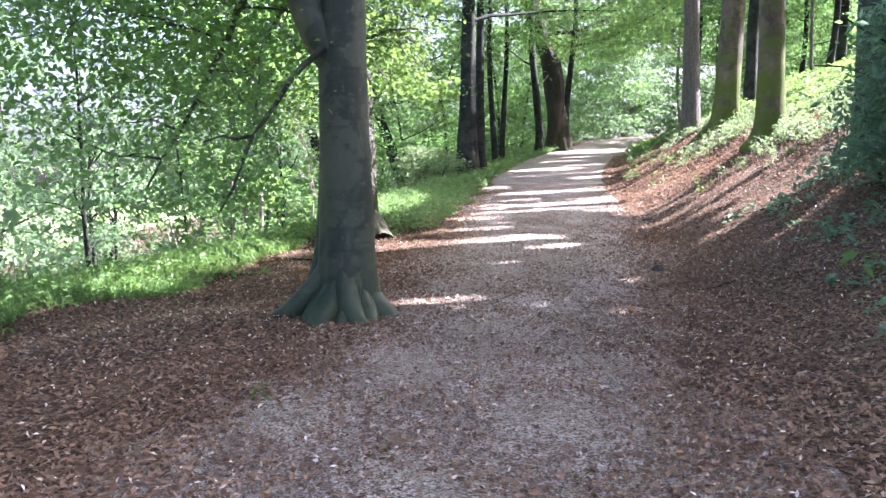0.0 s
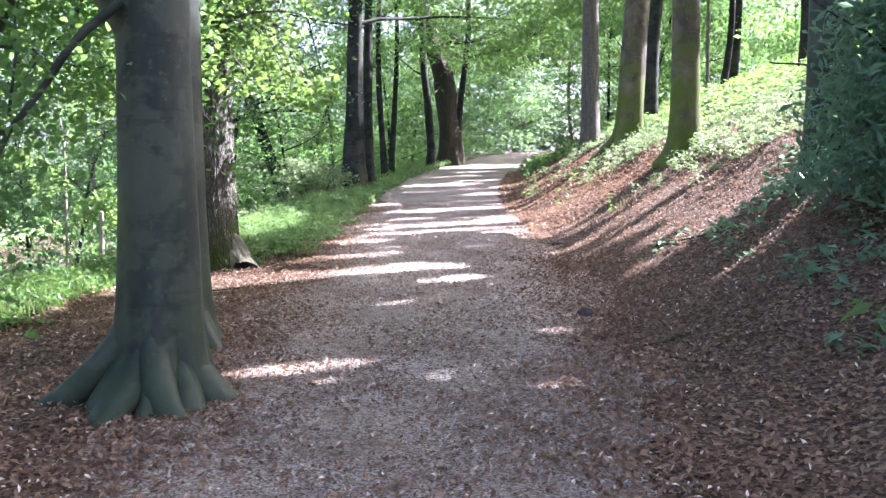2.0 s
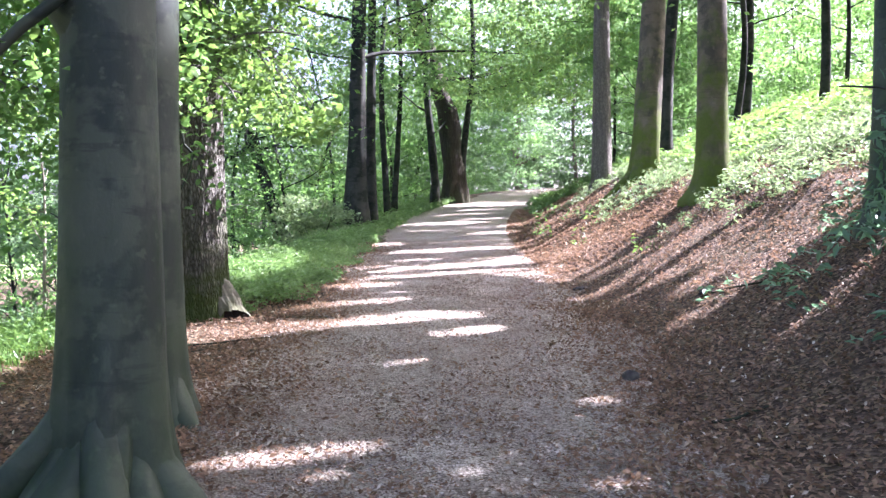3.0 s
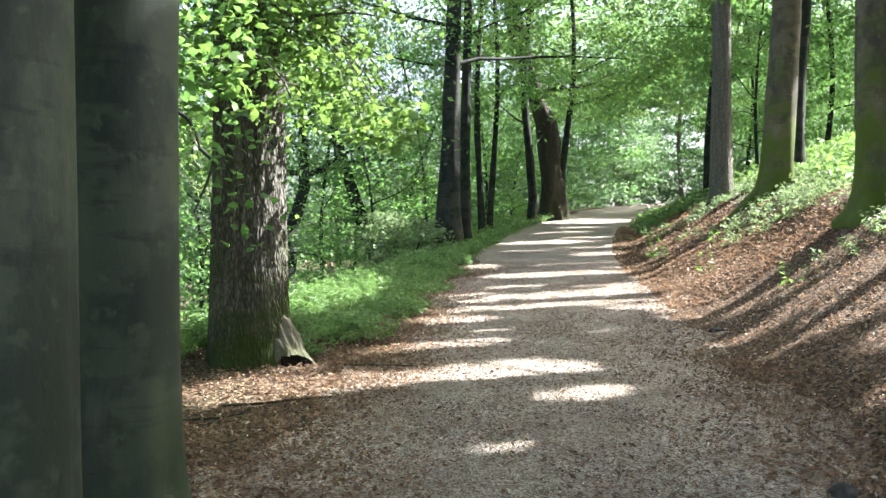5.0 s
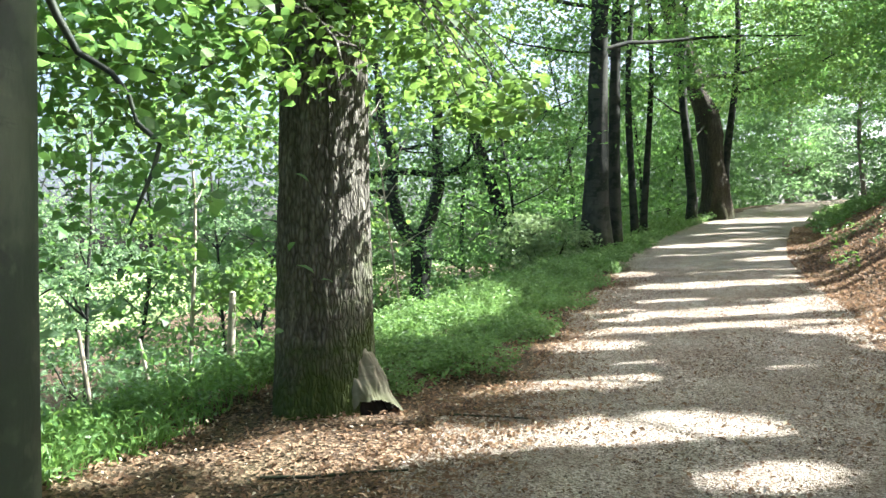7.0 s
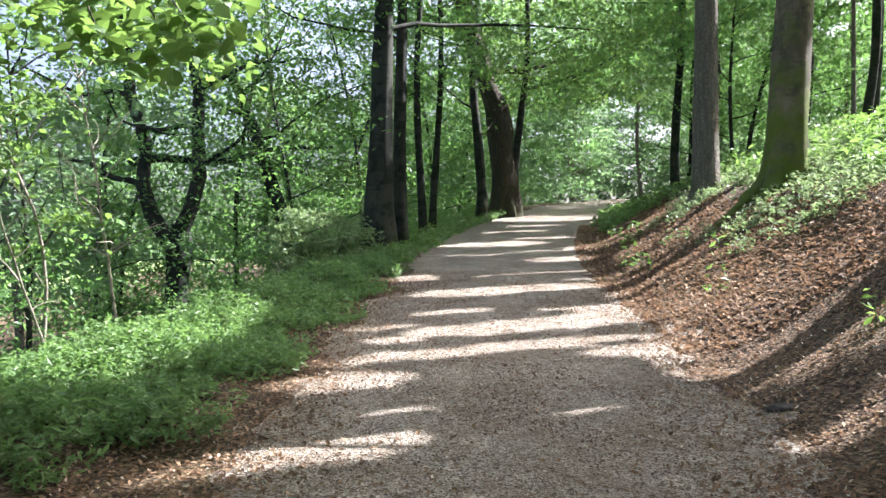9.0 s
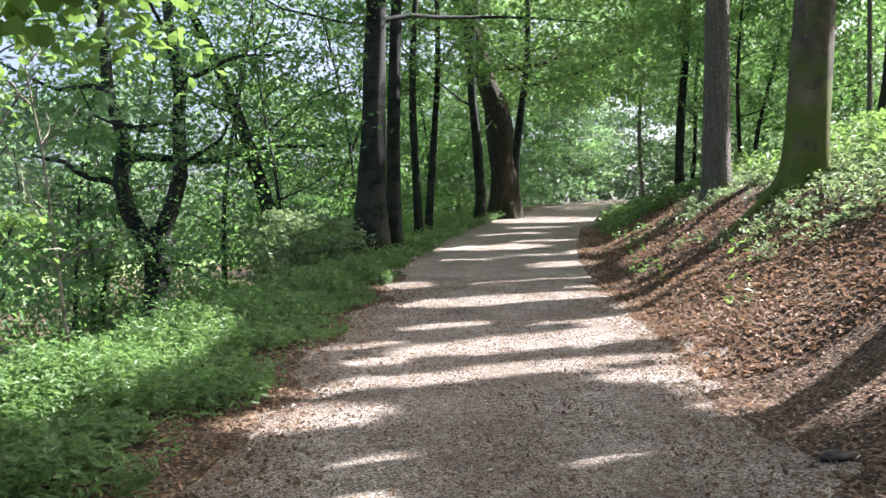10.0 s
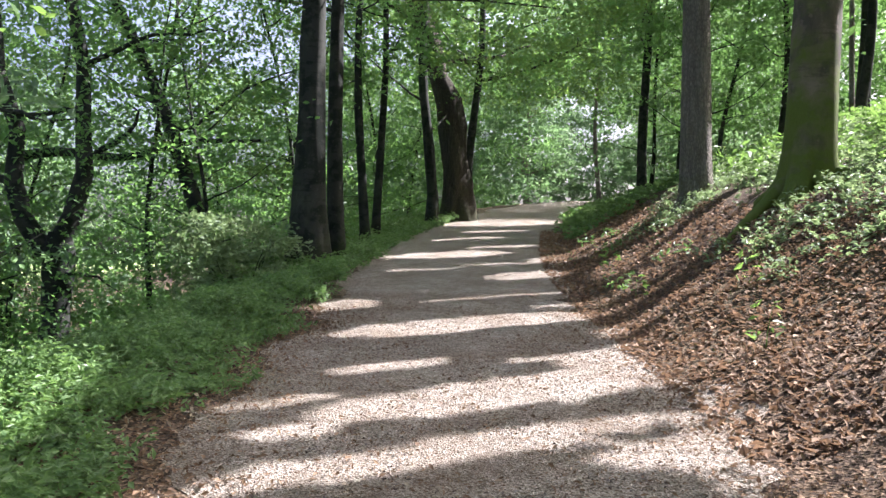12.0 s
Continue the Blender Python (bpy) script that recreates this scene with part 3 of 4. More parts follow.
# crooked hanging boughs of the twin beeches
def bough_part(nm, runs, r0, tufts):
    ob = bpy.data.objects[nm]
    base = np.array(ob.location)
    ends = []
    for pts_ in runs:
        k_ = len(pts_)
        mesh_object("bough", *tube(pts_, [r0 * (1 - 0.75 * q / k_) for q in range(k_)], 8, 0.15), BEECH, ob)
        r0 *= 0.6
        ends += pts_[3:]
    p = np.concatenate([clump(np.array(ends[q % len(ends)]) + rng.normal(size=3) * 0.22, 0.4, 26, 0.4) for q in range(tufts)])
    p = p[np.hypot(p[:, 0], p[:, 1]) > 0.62] + base
    tagged(leaves("spray", p, 0.07, LEAF, ob, origin=base, clear=False, fine=True), kind="stuff")


bough_part("beech_tree", (((-0.12, -0.24, 2.57), (-0.32, -0.28, 2.4), (-0.43, -0.3, 2.28), (-0.56, -0.32, 2.07), (-0.76, -0.38, 1.78), (-0.84, -0.41, 1.59), (-0.94, -0.45, 1.3), (-1.04, -0.5, 1.11)),
                          ((-0.76, -0.38, 1.78), (-0.9, -0.45, 1.75), (-0.99, -0.5, 1.78), (-1.15, -0.58, 1.72)),
                          ((-0.75, -0.39, 1.87), (-0.68, -0.41, 2.27), (-0.67, -0.44, 2.45), (-0.58, -0.46, 2.71)),
                          ((-0.79, -0.43, 2.04), (-0.85, -0.46, 2.11), (-0.89, -0.51, 2.27), (-0.96, -0.59, 2.46))), 0.032, 44)
bough_part("beech_tree.001", (((-0.13, 0.1, 2.75), (-0.13, 0.5, 2.63), (-0.13, 0.54, 2.52), (-0.11, 0.6, 2.4), (-0.07, 0.65, 2.29), (0.01, 0.72, 2.23), (0.05, 0.76, 2.16), (0.06, 0.79, 2.07)),
                              ((0.06, 0.79, 2.07), (0.12, 0.84, 2.0), (0.09, 0.84, 1.9), (0.06, 0.82, 1.81), (0.02, 0.81, 1.71))), 0.02, 10)

# thick limb leaving the first beech
mesh_object("limb", *tube([(0.02, 0.0, 2.2), (-0.1, -0.02, 2.5), (-0.24, -0.05, 2.75), (-0.38, -0.08, 3.1), (-0.6, -0.1, 3.8), (-1.0, -0.1, 5.2), (-1.7, 0.0, 7.5)],
                          [0.12, 0.17, 0.165, 0.15, 0.13, 0.1, 0.05], 20, 0.12), BEECH, bpy.data.objects["beech_tree"])

# roots of the mossy tree creeping down the bank
mossy = bpy.data.objects["mossy_tree"]
for a, ln, r0 in ((3.35, 1.9, 0.11), (3.9, 1.3, 0.1), (4.7, 1.1, 0.1), (5.6, 1.2, 0.11), (0.2, 0.9, 0.1)):
    pts = []
    for q in range(9):
        dx, dy = math.cos(a + 0.05 * q) * (0.2 + ln * q / 8), math.sin(a + 0.05 * q) * (0.2 + ln * q / 8)
        pts.append((dx, dy, zat(mossy.location.x + dx, mossy.location.y + dy) - mossy.location.z + 0.04 + 0.3 * math.exp(-q / 1.3) - 0.012 * q))
    mesh_object("root", *tube(pts, [r0 * (0.55 if q == 0 else 1 - 0.08 * q) for q in range(9)], 10, 0.25, None, a), MOSSY, mossy)

# forked tree below the path
fork = tagged(new("forked_tree"), "dark forked tree below the path", "tree", "woodland trees")
fork.location = (-8.0, 28.7, zat(-8, 28.7) - 0.12)
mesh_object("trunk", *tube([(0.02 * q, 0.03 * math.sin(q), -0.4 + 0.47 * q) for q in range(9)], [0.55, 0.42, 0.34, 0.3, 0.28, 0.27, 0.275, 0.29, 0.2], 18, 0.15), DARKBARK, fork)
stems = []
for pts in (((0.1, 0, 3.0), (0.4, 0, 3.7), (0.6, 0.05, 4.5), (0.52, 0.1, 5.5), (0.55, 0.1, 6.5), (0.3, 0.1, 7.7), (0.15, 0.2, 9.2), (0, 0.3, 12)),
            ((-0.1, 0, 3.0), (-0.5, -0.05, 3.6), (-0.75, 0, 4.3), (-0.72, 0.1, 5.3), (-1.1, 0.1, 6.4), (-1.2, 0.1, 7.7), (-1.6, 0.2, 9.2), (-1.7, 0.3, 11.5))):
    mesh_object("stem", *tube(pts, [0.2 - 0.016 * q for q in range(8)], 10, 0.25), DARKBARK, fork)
    stems += [(q[0] + rng.normal() * 1.3, q[1] + rng.normal() * 1.3, q[2] + 0.8) for q in pts[3:] for _ in range(6)]
for q, (start, way, ln, rr) in enumerate((((0.6, 0, 4.5), (1, -0.3, 0.5), 2.6, 0.07), ((0.55, 0, 5.6), (-1, -0.4, 0.4), 2.4, 0.06), ((-0.75, 0, 4.3), (-1, -0.2, 0.5), 2.8, 0.09), ((-0.72, 0, 5.3), (0.5, -0.8, 0.6), 2.2, 0.06),
                                        ((-1.1, 0, 6.4), (-1, 0.2, 0.2), 3.0, 0.07), ((0.5, 0, 6.5), (1, 0.3, 0.3), 3.0, 0.06), ((0.3, 0, 7.7), (-0.6, -0.7, 0.5), 2.4, 0.05), ((0.1, 0, 2.6), (0.9, -0.6, 0.35), 1.6, 0.04))):
    pts, rd = limb(start, way, ln, rr, 0.5, 0.03, 8)
    mesh_object("branch", *tube(pts, rd, 6, 0.2), DARKBARK, fork)
    stems += [tuple(e + Vector(rng.normal(size=3)) * 0.3) for e in pts[2:]]
fb = np.array((-8.0, 28.7, zat(-8, 28.7) - 0.12))
p = np.concatenate([clump(np.array(stems[k % len(stems)]) + rng.normal(size=3) * 1.1, 1.2, 80, 0.25) for k in range(130)]) + fb
leaves("crown", p, 0.13, LEAF, fork, origin=fb)

# ---- the woods on both sides ----
def wood_tree(k, x, y, tall, dia, leaf, size):
    tree("woodland_tree", "slim woodland tree in full summer leaf", x, y, dia, tall, (GREYBARK, MOSSY, DARKBARK)[k % 3], leaf, lean=(rng.normal() * 0.02, rng.normal() * 0.02),
         crown_from=rng.uniform(2.5, 5), spread=rng.uniform(3.2, 5), clumps=60, per=60, leaf_size=size, sides=10, limbs=9, flare=1.3, curve=rng.uniform(0.05, 0.3))


k = 0
for band, (x0, x1, y0, y1, gap_) in enumerate(((-30, -10, 13, 75, 9.5), (9, 34, 4, 75, 6.0))):
    yy = y0
    while yy < y1:
        xx = x0 + rng.uniform(0, gap_)
        while xx < x1:
            x, y = xx + rng.uniform(-1.5, 1.5), yy + rng.uniform(-1.8, 1.8)
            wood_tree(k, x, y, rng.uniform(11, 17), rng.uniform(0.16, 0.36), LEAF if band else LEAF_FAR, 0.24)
            k += 1
            xx += gap_ * rng.uniform(0.9, 1.6)
        yy += gap_ * 1.35
for x, y in ((-7, -6), (0, -14), (10, -2), (-13, 2), (9, 3)):
    wood_tree(k, x, y, 15, 0.4, LEAF, 0.26)
    k += 1

# crooked understorey trees on the falling slope and beyond the bank
for k, (x, y, tall, dia) in enumerate(((-12.5, 33, 10, 0.16), (-6.4, 33, 9, 0.12), (-9.2, 37, 11, 0.2), (-5.4, 41, 10, 0.16), (-13, 36, 12, 0.2),
                                     (-7.6, 45, 12, 0.22), (-4.0, 50, 11, 0.18), (-11, 51, 13, 0.24), (-15.5, 27, 10, 0.18), (-2.6, 56, 12, 0.2), (-6.5, 60, 13, 0.25),
                                     (8.0, 41, 11, 0.16), (10.5, 47, 12, 0.2), (9.0, 55, 12, 0.22), (12.5, 31, 11, 0.16), (14.5, 25, 11, 0.18))):
    tree("understorey_tree", "crooked dark-stemmed young tree with layered leaf sprays", x, y, dia, tall, DARKBARK, (LEAF, LEAF_YOUNG, LEAF)[k % 3], lean=(rng.normal() * 0.08, rng.normal() * 0.06),
         crown_from=rng.uniform(1.2, 2.2), spread=rng.uniform(2.6, 3.6), clumps=44, per=110, leaf_size=0.14, sides=10, limbs=13, flare=1.3, curve=rng.uniform(0.15, 0.4), wobble=0.2)

# far foliage that closes the view
def thicket(name, label, spots, r, per, size, material, flat=0.5):
    layered = name in ("distant_woodland", "slope_foliage", "middle_storey")
    p = np.concatenate([clump(c, r * (rng.uniform(0.7, 1.6) if layered else 1.0), per, 0.2 if layered else 0.6) for c in spots])
    ob = leaves(name, p, size, material, None, flat, clear=name != "distant_woodland")
    return tagged(ob, label, "foliage", kind="stuff")


spots = []
for q in range(520):
    x, y = rng.uniform(-40, -12), rng.uniform(10, 95)
    spots.append((x, y, zat(x, y) + 2.0 + 13 * rng.uniform(0, 1) ** 1.3))
thicket("distant_woodland", "dense sunlit green foliage of the woods beyond, paled with haze", np.array(spots), 1.7, 70, 0.3, LEAF_FAR)
spots = []
for q in range(1400):
    x, y = rng.uniform(-16, 40), rng.uniform(90, 106)
    spots.append((x, y, zat(x, y) + 18 * rng.uniform(0, 1) ** 1.3 + 0.2))
for q in range(420):
    y = rng.uniform(54, 88)
    x = centre(y) + rng.choice((-1, 1)) * rng.uniform(4, 13)
    spots.append((x, y, zat(x, y) + rng.uniform(1.5, 13)))
for q in range(260):
    y = rng.uniform(54, 80)
    x = centre(y) + rng.uniform(-6, 6)
    spots.append((x, y, zat(x, y) + rng.uniform(7.5, 15)))
thicket("distant_woodland", "foliage closing the bend of the path, its colour paled for haze", np.array(spots), 1.6, 70, 0.42, LEAF_HAZE)
spots = []
for q in range(900):
    y = rng.uniform(18, 72)
    x = centre(y) + rng.uniform(9, 36)
    spots.append((x, y, zat(x, y) + rng.uniform(2.2, 14)))
for q in range(500):
    y = rng.uniform(10, 72)
    x = centre(y) + rng.uniform(17, 42)
    spots.append((x, y, zat(x, y) + rng.uniform(0.3, 7)))
thicket("slope_foliage", "light green foliage of the trees up the slope", np.array(spots), 1.6, 70, 0.26, LEAF)

# middle storey of the woods either side
spots = []
for q in range(420):
    y = rng.uniform(20, 62)
    x = centre(y) - rng.uniform(3.5, 20)
    up = 1.5 + 12 * rng.uniform(0, 1) ** 1.2
    if not (-13 < x < -4 and y < 35 and up < 7):
        spots.append((x, y, zat(x, y) + up))
for q in range(380):
    y = rng.uniform(24, 66)
    x = centre(y) - rng.uniform(5, 17) - 0.1 * max(30 - y, 0)
    if not (-10.5 < x < -5 and y < 30):
        spots.append((x, y, zat(x, y) + 7.5 * rng.uniform(0, 1)))
for q in range(300):
    y = rng.uniform(46, 80)
    x = centre(y) - rng.uniform(3.2, 14)
    spots.append((x, y, zat(x, y) + rng.uniform(0.3, 9)))
for q in range(420):
    y = rng.uniform(30, 70)
    x = centre(y) + rng.uniform(4, 22)
    spots.append((x, y, zat(x, y) + rng.uniform(3.5, 13)))
young = []
for q in range(420):
    y = rng.uniform(24, 60)
    x = centre(y) + rng.uniform(-6, 6)
    young.append((x, y, zat(x, y) + rng.uniform(5.0, 12)))
thicket("middle_storey", "fresh yellow-green boughs arching over the path", np.array(young), 1.2, 75, 0.17, LEAF_YOUNG)
thicket("middle_storey", "leafy lower boughs of the woodland trees", np.array(spots), 1.25, 120, 0.17, LEAF)

# undergrowth on the falling slope
spots = []
for q in range(560):
    y = rng.uniform(14, 60)
    x = centre(y) - rng.uniform(5.6, 16)
    spots.append((x, y, zat(x, y) + 2.6 * rng.uniform(0, 1) ** 1.5))
thicket("undergrowth", "tangled green saplings and bushes down the slope", np.array(spots), 0.8, 130, 0.105, LEAF)

# leaf roof over the bank and path, added to keep sun off the ground
spots = []
for q in range(760):
    x, y = rng.uniform(3, 25), rng.uniform(3, 50)
    spots.append((x, y, zat(min(x, 9), y) + rng.uniform(12.5, 17)))
for q in range(110):
    x, y = rng.uniform(-16, 3), rng.uniform(16, 50)
    spots.append((x, y, zat(0, y) + rng.uniform(12, 16)))
# extra tufts set along the sun's rays to block it from the path
for q in range(70):
    g_ = Vector((rng.uniform(-3.5, 3.5), rng.uniform(1.5, 7.2), 0.0)) + sun_dir * rng.uniform(17, 23)
    spots.append(tuple(g_))
for q in range(80):
    g_ = Vector((rng.uniform(-2.2, 2.2), rng.uniform(14, 28), 0.9)) + sun_dir * rng.uniform(18, 23)
    spots.append(tuple(g_))
for q in range(34):
    g_ = Vector((rng.uniform(-1.6, 2.2), rng.uniform(8.4, 11.6), 0.2)) + sun_dir * rng.uniform(17, 22)
    spots.append(tuple(g_))
thicket("shading_canopy", "high green leaf canopy added overhead to shade the path and bank", np.array(spots), 1.9, 95, 0.42, LEAF, 1.0)

# evergreen shrub on the bank
shrub = tagged(new("evergreen_shrub"), "dark evergreen shrub spreading over the leafy bank", "shrub")
sb = np.array((4.75, 9.2, zat(4.75, 9.2)))
shrub.location = sb
for q in range(9):
    a = q * 0.7
    pts, rd = limb((0.1 * math.cos(a), 0.1 * math.sin(a), -0.1), (math.cos(a) * 0.8, math.sin(a) * 0.8, 0.9), 2.2, 0.03, 0.3, 0.05)
    mesh_object("stem", *tube(pts, rd, 6), DARKBARK, shrub)
p = []
for q in range(250):
    a, rr, up = rng.uniform(0, 6.28), 1.6 * rng.uniform(0.25, 1.0) ** 0.6, rng.uniform(0.05, 1.0)
    cx, cy = sb[0] + rr * math.cos(a) * (1.1 - 0.45 * up), sb[1] + rr * math.sin(a) * (1.1 - 0.45 * up)
    p.append(clump((cx, cy, zat(cx, cy) + 0.12 + 1.9 * up), 0.42, 80, 0.5))
leaves("foliage", np.concatenate(p), 0.125, LEAF_DARK, shrub, flat=0.3, slim=0.4, origin=sb, clear=False)


# ---- sunlit field beyond the woods ----
xs = np.arange(-300, -30, 6.0)
ys = np.arange(-60, 200, 6.0)
v, f = grid(xs, ys, lambda a, q: height(a, q) - 0.06 + 0.4 * np.clip((-32 - a) / 20, 0, 1))
FIELD, n, b = mat("meadow_grass", 0.9)
n.links.new(ramp(n, noise_tex(n, 0.2, 6), [(0.3, (0.17, 0.24, 0.08)), (0.7, (0.30, 0.36, 0.14))]), b.inputs["Base Color"])
tagged(mesh_object("field", v, f, FIELD), "pale sunlit meadow beyond the trees", "field", kind="structure")


# ---- ground cover ----
def blades(name, label, x, y, tall, wide, material, category="grass"):
    k = len(x)
    p = np.stack([x, y, height(x, y) - 0.02], 1)
    a = rng.uniform(0, 6.28, k)
    s = np.stack([np.cos(a), np.sin(a), 0 * a], 1) * wide
    t_ = tall * rng.uniform(0.5, 1.2, k)
    bend = rng.normal(size=(k, 3)) * 0.35
    bend[:, 2] = 1
    mid = p + bend * np.array([0.4, 0.4, 0.6]) * t_[:, None]
    tip = p + bend * np.array([1.2, 1.2, 0.95]) * t_[:, None]
    v_ = np.stack([p - s, p + s, mid + s * 0.7, mid - s * 0.7, tip], 1).reshape(-1, 3)
    j = np.arange(k)[:, None] * 5
    f_ = np.concatenate([j + np.array([[0, 1, 2]]), j + np.array([[0, 2, 3]]), j + np.array([[3, 2, 4]])])
    return tagged(mesh_object(name, v_, f_, material, None, False), label, category, kind="stuff")


def herbs(name, label, x, y, tall, leaf_size, per, material, slim=0.5):
    """Leafy stalks: leaves in tiers round each plant's stem, larger and lower at the foot."""
    k = len(x)
    t_ = tall * rng.uniform(0.45, 1.25, k) * (0.85 + 0.5 * np.sin(x * 2.1 + y * 1.3) * np.sin(y * 1.7 - x))
    q = rng.uniform(0.15, 1.0, (k, per))
    a = rng.uniform(0, 6.28, (k, per))
    reach = leaf_size * (1.25 - 0.7 * q)
    lean_ = rng.normal(size=(k, 2)) * 0.12
    px_ = x[:, None] + np.cos(a) * reach + lean_[:, :1] * q
    py_ = y[:, None] + np.sin(a) * reach + lean_[:, 1:] * q
    pz_ = height(x, y)[:, None] + t_[:, None] * q
    p = np.stack([px_, py_, pz_], -1).reshape(-1, 3)
    out = np.stack([np.cos(a), np.sin(a), -0.25 + 0 * a], -1).reshape(-1, 3)
    v_, f_ = leaf_arrays(p, leaf_size, 0.8, slim, out)
    return tagged(mesh_object(name, v_, f_, material, None, False), label, "plants", kind="stuff")


def band(k, y0, y1, d0, d1, power=1.0):
    """k places beside the path, d0 to d1 from its centre line; a negative side lies to its left."""
    y = y0 + (y1 - y0) * rng.uniform(0, 1, k) ** power
    x = centre(y) + d0 + (d1 - d0) * rng.uniform(0, 1, k)
    return x, y


def thinned(x, y, scale, level, seed):
    """Only places where a slow pattern is above level, so that growth comes in patches."""
    keep = np.array([noise.noise((a * scale, c * scale, seed)) > level for a, c in zip(x, y)])
    return x[keep], y[keep]


# nettles and herbs on the left verge, thick from the oak onwards
x, y = band(7600, 13.6, 27, -5.6, -1.85, 1.0)
keep = rng.uniform(0, 1, len(x)) < smooth(1.85, 2.5, centre(y) - x + 0.25 * np.sin(y * 2.3) + 0.12 * np.sin(y * 6.1))
keep &= (x + 3.25) ** 2 + (y - 13.25) ** 2 > 0.55
keep &= ~((y < 14.6) & (x > -2.75))
herbs("verge_plants", "low green nettles and herbs along the path's edge", x[keep], y[keep], 0.3, 0.068, 20, HERB)
x, y = band(5200, 27, 48, -6.5, -1.95)
herbs("verge_plants", "low green nettles and herbs along the path's edge", *thinned(x, y, 0.4, -0.25, 2.0), 0.3, 0.12, 9, HERB)
x, y = band(4000, 14, 30, -9.5, -5.2)
herbs("verge_plants", "taller shaded herbs down the slope", x, y, 0.34, 0.08, 12, HERB)

x, y = band(5200, 18, 60, -18, -5.5)
herbs("slope_plants", "green plants covering the falling slope", x, y, 0.55, 0.24, 9, HERB)

# lush strip left of the beeches
x, y = rng.uniform(-10.5, -3.0, 44000), rng.uniform(3.6, 15.5, 44000)
edge = -4.7 + (y - 6.3) * 0.27 + 0.2 * np.sin(y * 2.5)
keep = (x < np.minimum(edge, -3.9)) & (x > edge - 3.5)
blades("grass_strip", "bright green grass strip at the brow of the slope", x[keep], y[keep], 0.24, 0.006, GRASS)
keep &= rng.uniform(0, 1, len(x)) < 0.22
herbs("brow_plants", "bright low weeds among the grass at the brow", x[keep], y[keep], 0.2, 0.08, 8, GRASS)

# brambles and ferns on the bank
x, y = band(6500, 13, 34, 3.0, 9.5)
d = x - centre(y)
keep = rng.uniform(0, 1, len(x)) < 0.75 * smooth(3.7, 5.2, d + 0.8 * np.sin(y * 0.9) + 0.4 * np.sin(y * 2.7) - 0.9 * (1 - smooth(13, 19, y)))
herbs("bank_plants", "pale green brambles and ferns over the bank", x[keep], y[keep], 0.25, 0.085, 15, BRAMBLE)
x, y = band(4500, 20, 60, 5.5, 22)
herbs("bank_plants", "sunlit green undergrowth higher up the slope", x, y, 0.4, 0.2, 9, GRASS)
x, y = band(260, 24, 48, 2.2, 3.6)
herbs("bank_plants", "scattered seedlings at the foot of the bank", *thinned(x, y, 0.7, 0.05, 5.0), 0.25, 0.1, 9, HERB)
x, y = band(1500, 36, 66, 2.3, 7)
herbs("bank_plants", "green plants over the far foot of the bank", x, y, 0.35, 0.2, 9, HERB)
x, y = band(400, 4.5, 14, 2.6, 6.0)
herbs("bank_plants", "dark low plants under the evergreen shrub", *thinned(x, y, 0.8, 0.1, 9.0), 0.2, 0.11, 8, LEAF_DARK)

# fallen leaves
def litter(name, label, x, y, size):
    p = np.stack([x, y, height(x, y) + rng.uniform(0.012, 0.035, len(x))], 1)
    v_, f_ = leaf_arrays(p, size, 0.9, 0.6)
    tagged(mesh_object(name, v_, f_, LITTER, None, False), label, "leaves", kind="stuff")


x, y = rng.uniform(-6.5, 6.0, 140000), 1.5 + 23 * rng.uniform(0, 1, 140000) ** 1.6
d = x - centre(y)
on_path = np.abs(d) < half_width(y)
keep = rng.uniform(0, 1, len(x)) < np.where(on_path, 0.09 + 0.30 * (1 - smooth(7, 13, y)) + 0.6 * smooth(0.5, 1.0, np.abs(d) / half_width(y)), 0.95)
keep &= (d > 0) | (y < 13.5) | (d > -2.6)
litter("fallen_leaves", "brown and russet beech leaves lying on the ground", x[keep], y[keep], 0.05)
x, y = band(14000, 18, 40, 1.7, 4.6)
litter("fallen_leaves", "brown leaves drifted over the foot of the bank", x, y, 0.09)

# leaves drifted over both edges of the path
y = 1.5 + 13 * rng.uniform(0, 1, 17000) ** 1.2
side = rng.choice((-1.0, 1.0), len(y))
x = centre(y) + side * (half_width(y) - 0.15) + rng.normal(size=len(y)) * 0.38
litter("fallen_leaves", "brown leaves drifted over the edges of the path", x, y, 0.045)

# crumbled leaf bits and twigs trodden into the gravel
k = 34000
y = 2.0 + 24 * rng.uniform(0, 1, k) ** 1.5
x = centre(y) + half_width(y) * rng.uniform(-1.05, 1.05, k)
p = np.stack([x, y, height(x, y) + rng.uniform(0.016, 0.026, k)], 1)
v_, f_ = leaf_arrays(p, 0.034, 1.2, 0.45)
tagged(mesh_object("leaf_bits", v_, f_, LITTER, None, False), "crumbled brown leaf bits trodden into the gravel", "leaves", kind="stuff")

# pale dry chips and curled leaves among the litter
k = 9000
y = 1.5 + 16 * rng.uniform(0, 1, k) ** 1.4
x = rng.uniform(-5.5, 5.0, k)
p = np.stack([x, y, height(x, y) + rng.uniform(0.03, 0.045, k)], 1)
v_, f_ = leaf_arrays(p, 0.036, 0.7, 0.5)
CHIP, n, b = mat("dry_chip", 0.7)
geo = n.nodes.new("ShaderNodeNewGeometry")
n.links.new(ramp(n, geo.outputs["Random Per Island"], [(0.0, (0.2, 0.14, 0.09)), (0.6, (0.42, 0.35, 0.25)), (1.0, (0.66, 0.6, 0.48))]), b.inputs["Base Color"])
tagged(mesh_object("dry_chips", v_, f_, CHIP, None, False), "pale dry leaf scraps and beech husks on the ground", "leaves", kind="stuff")

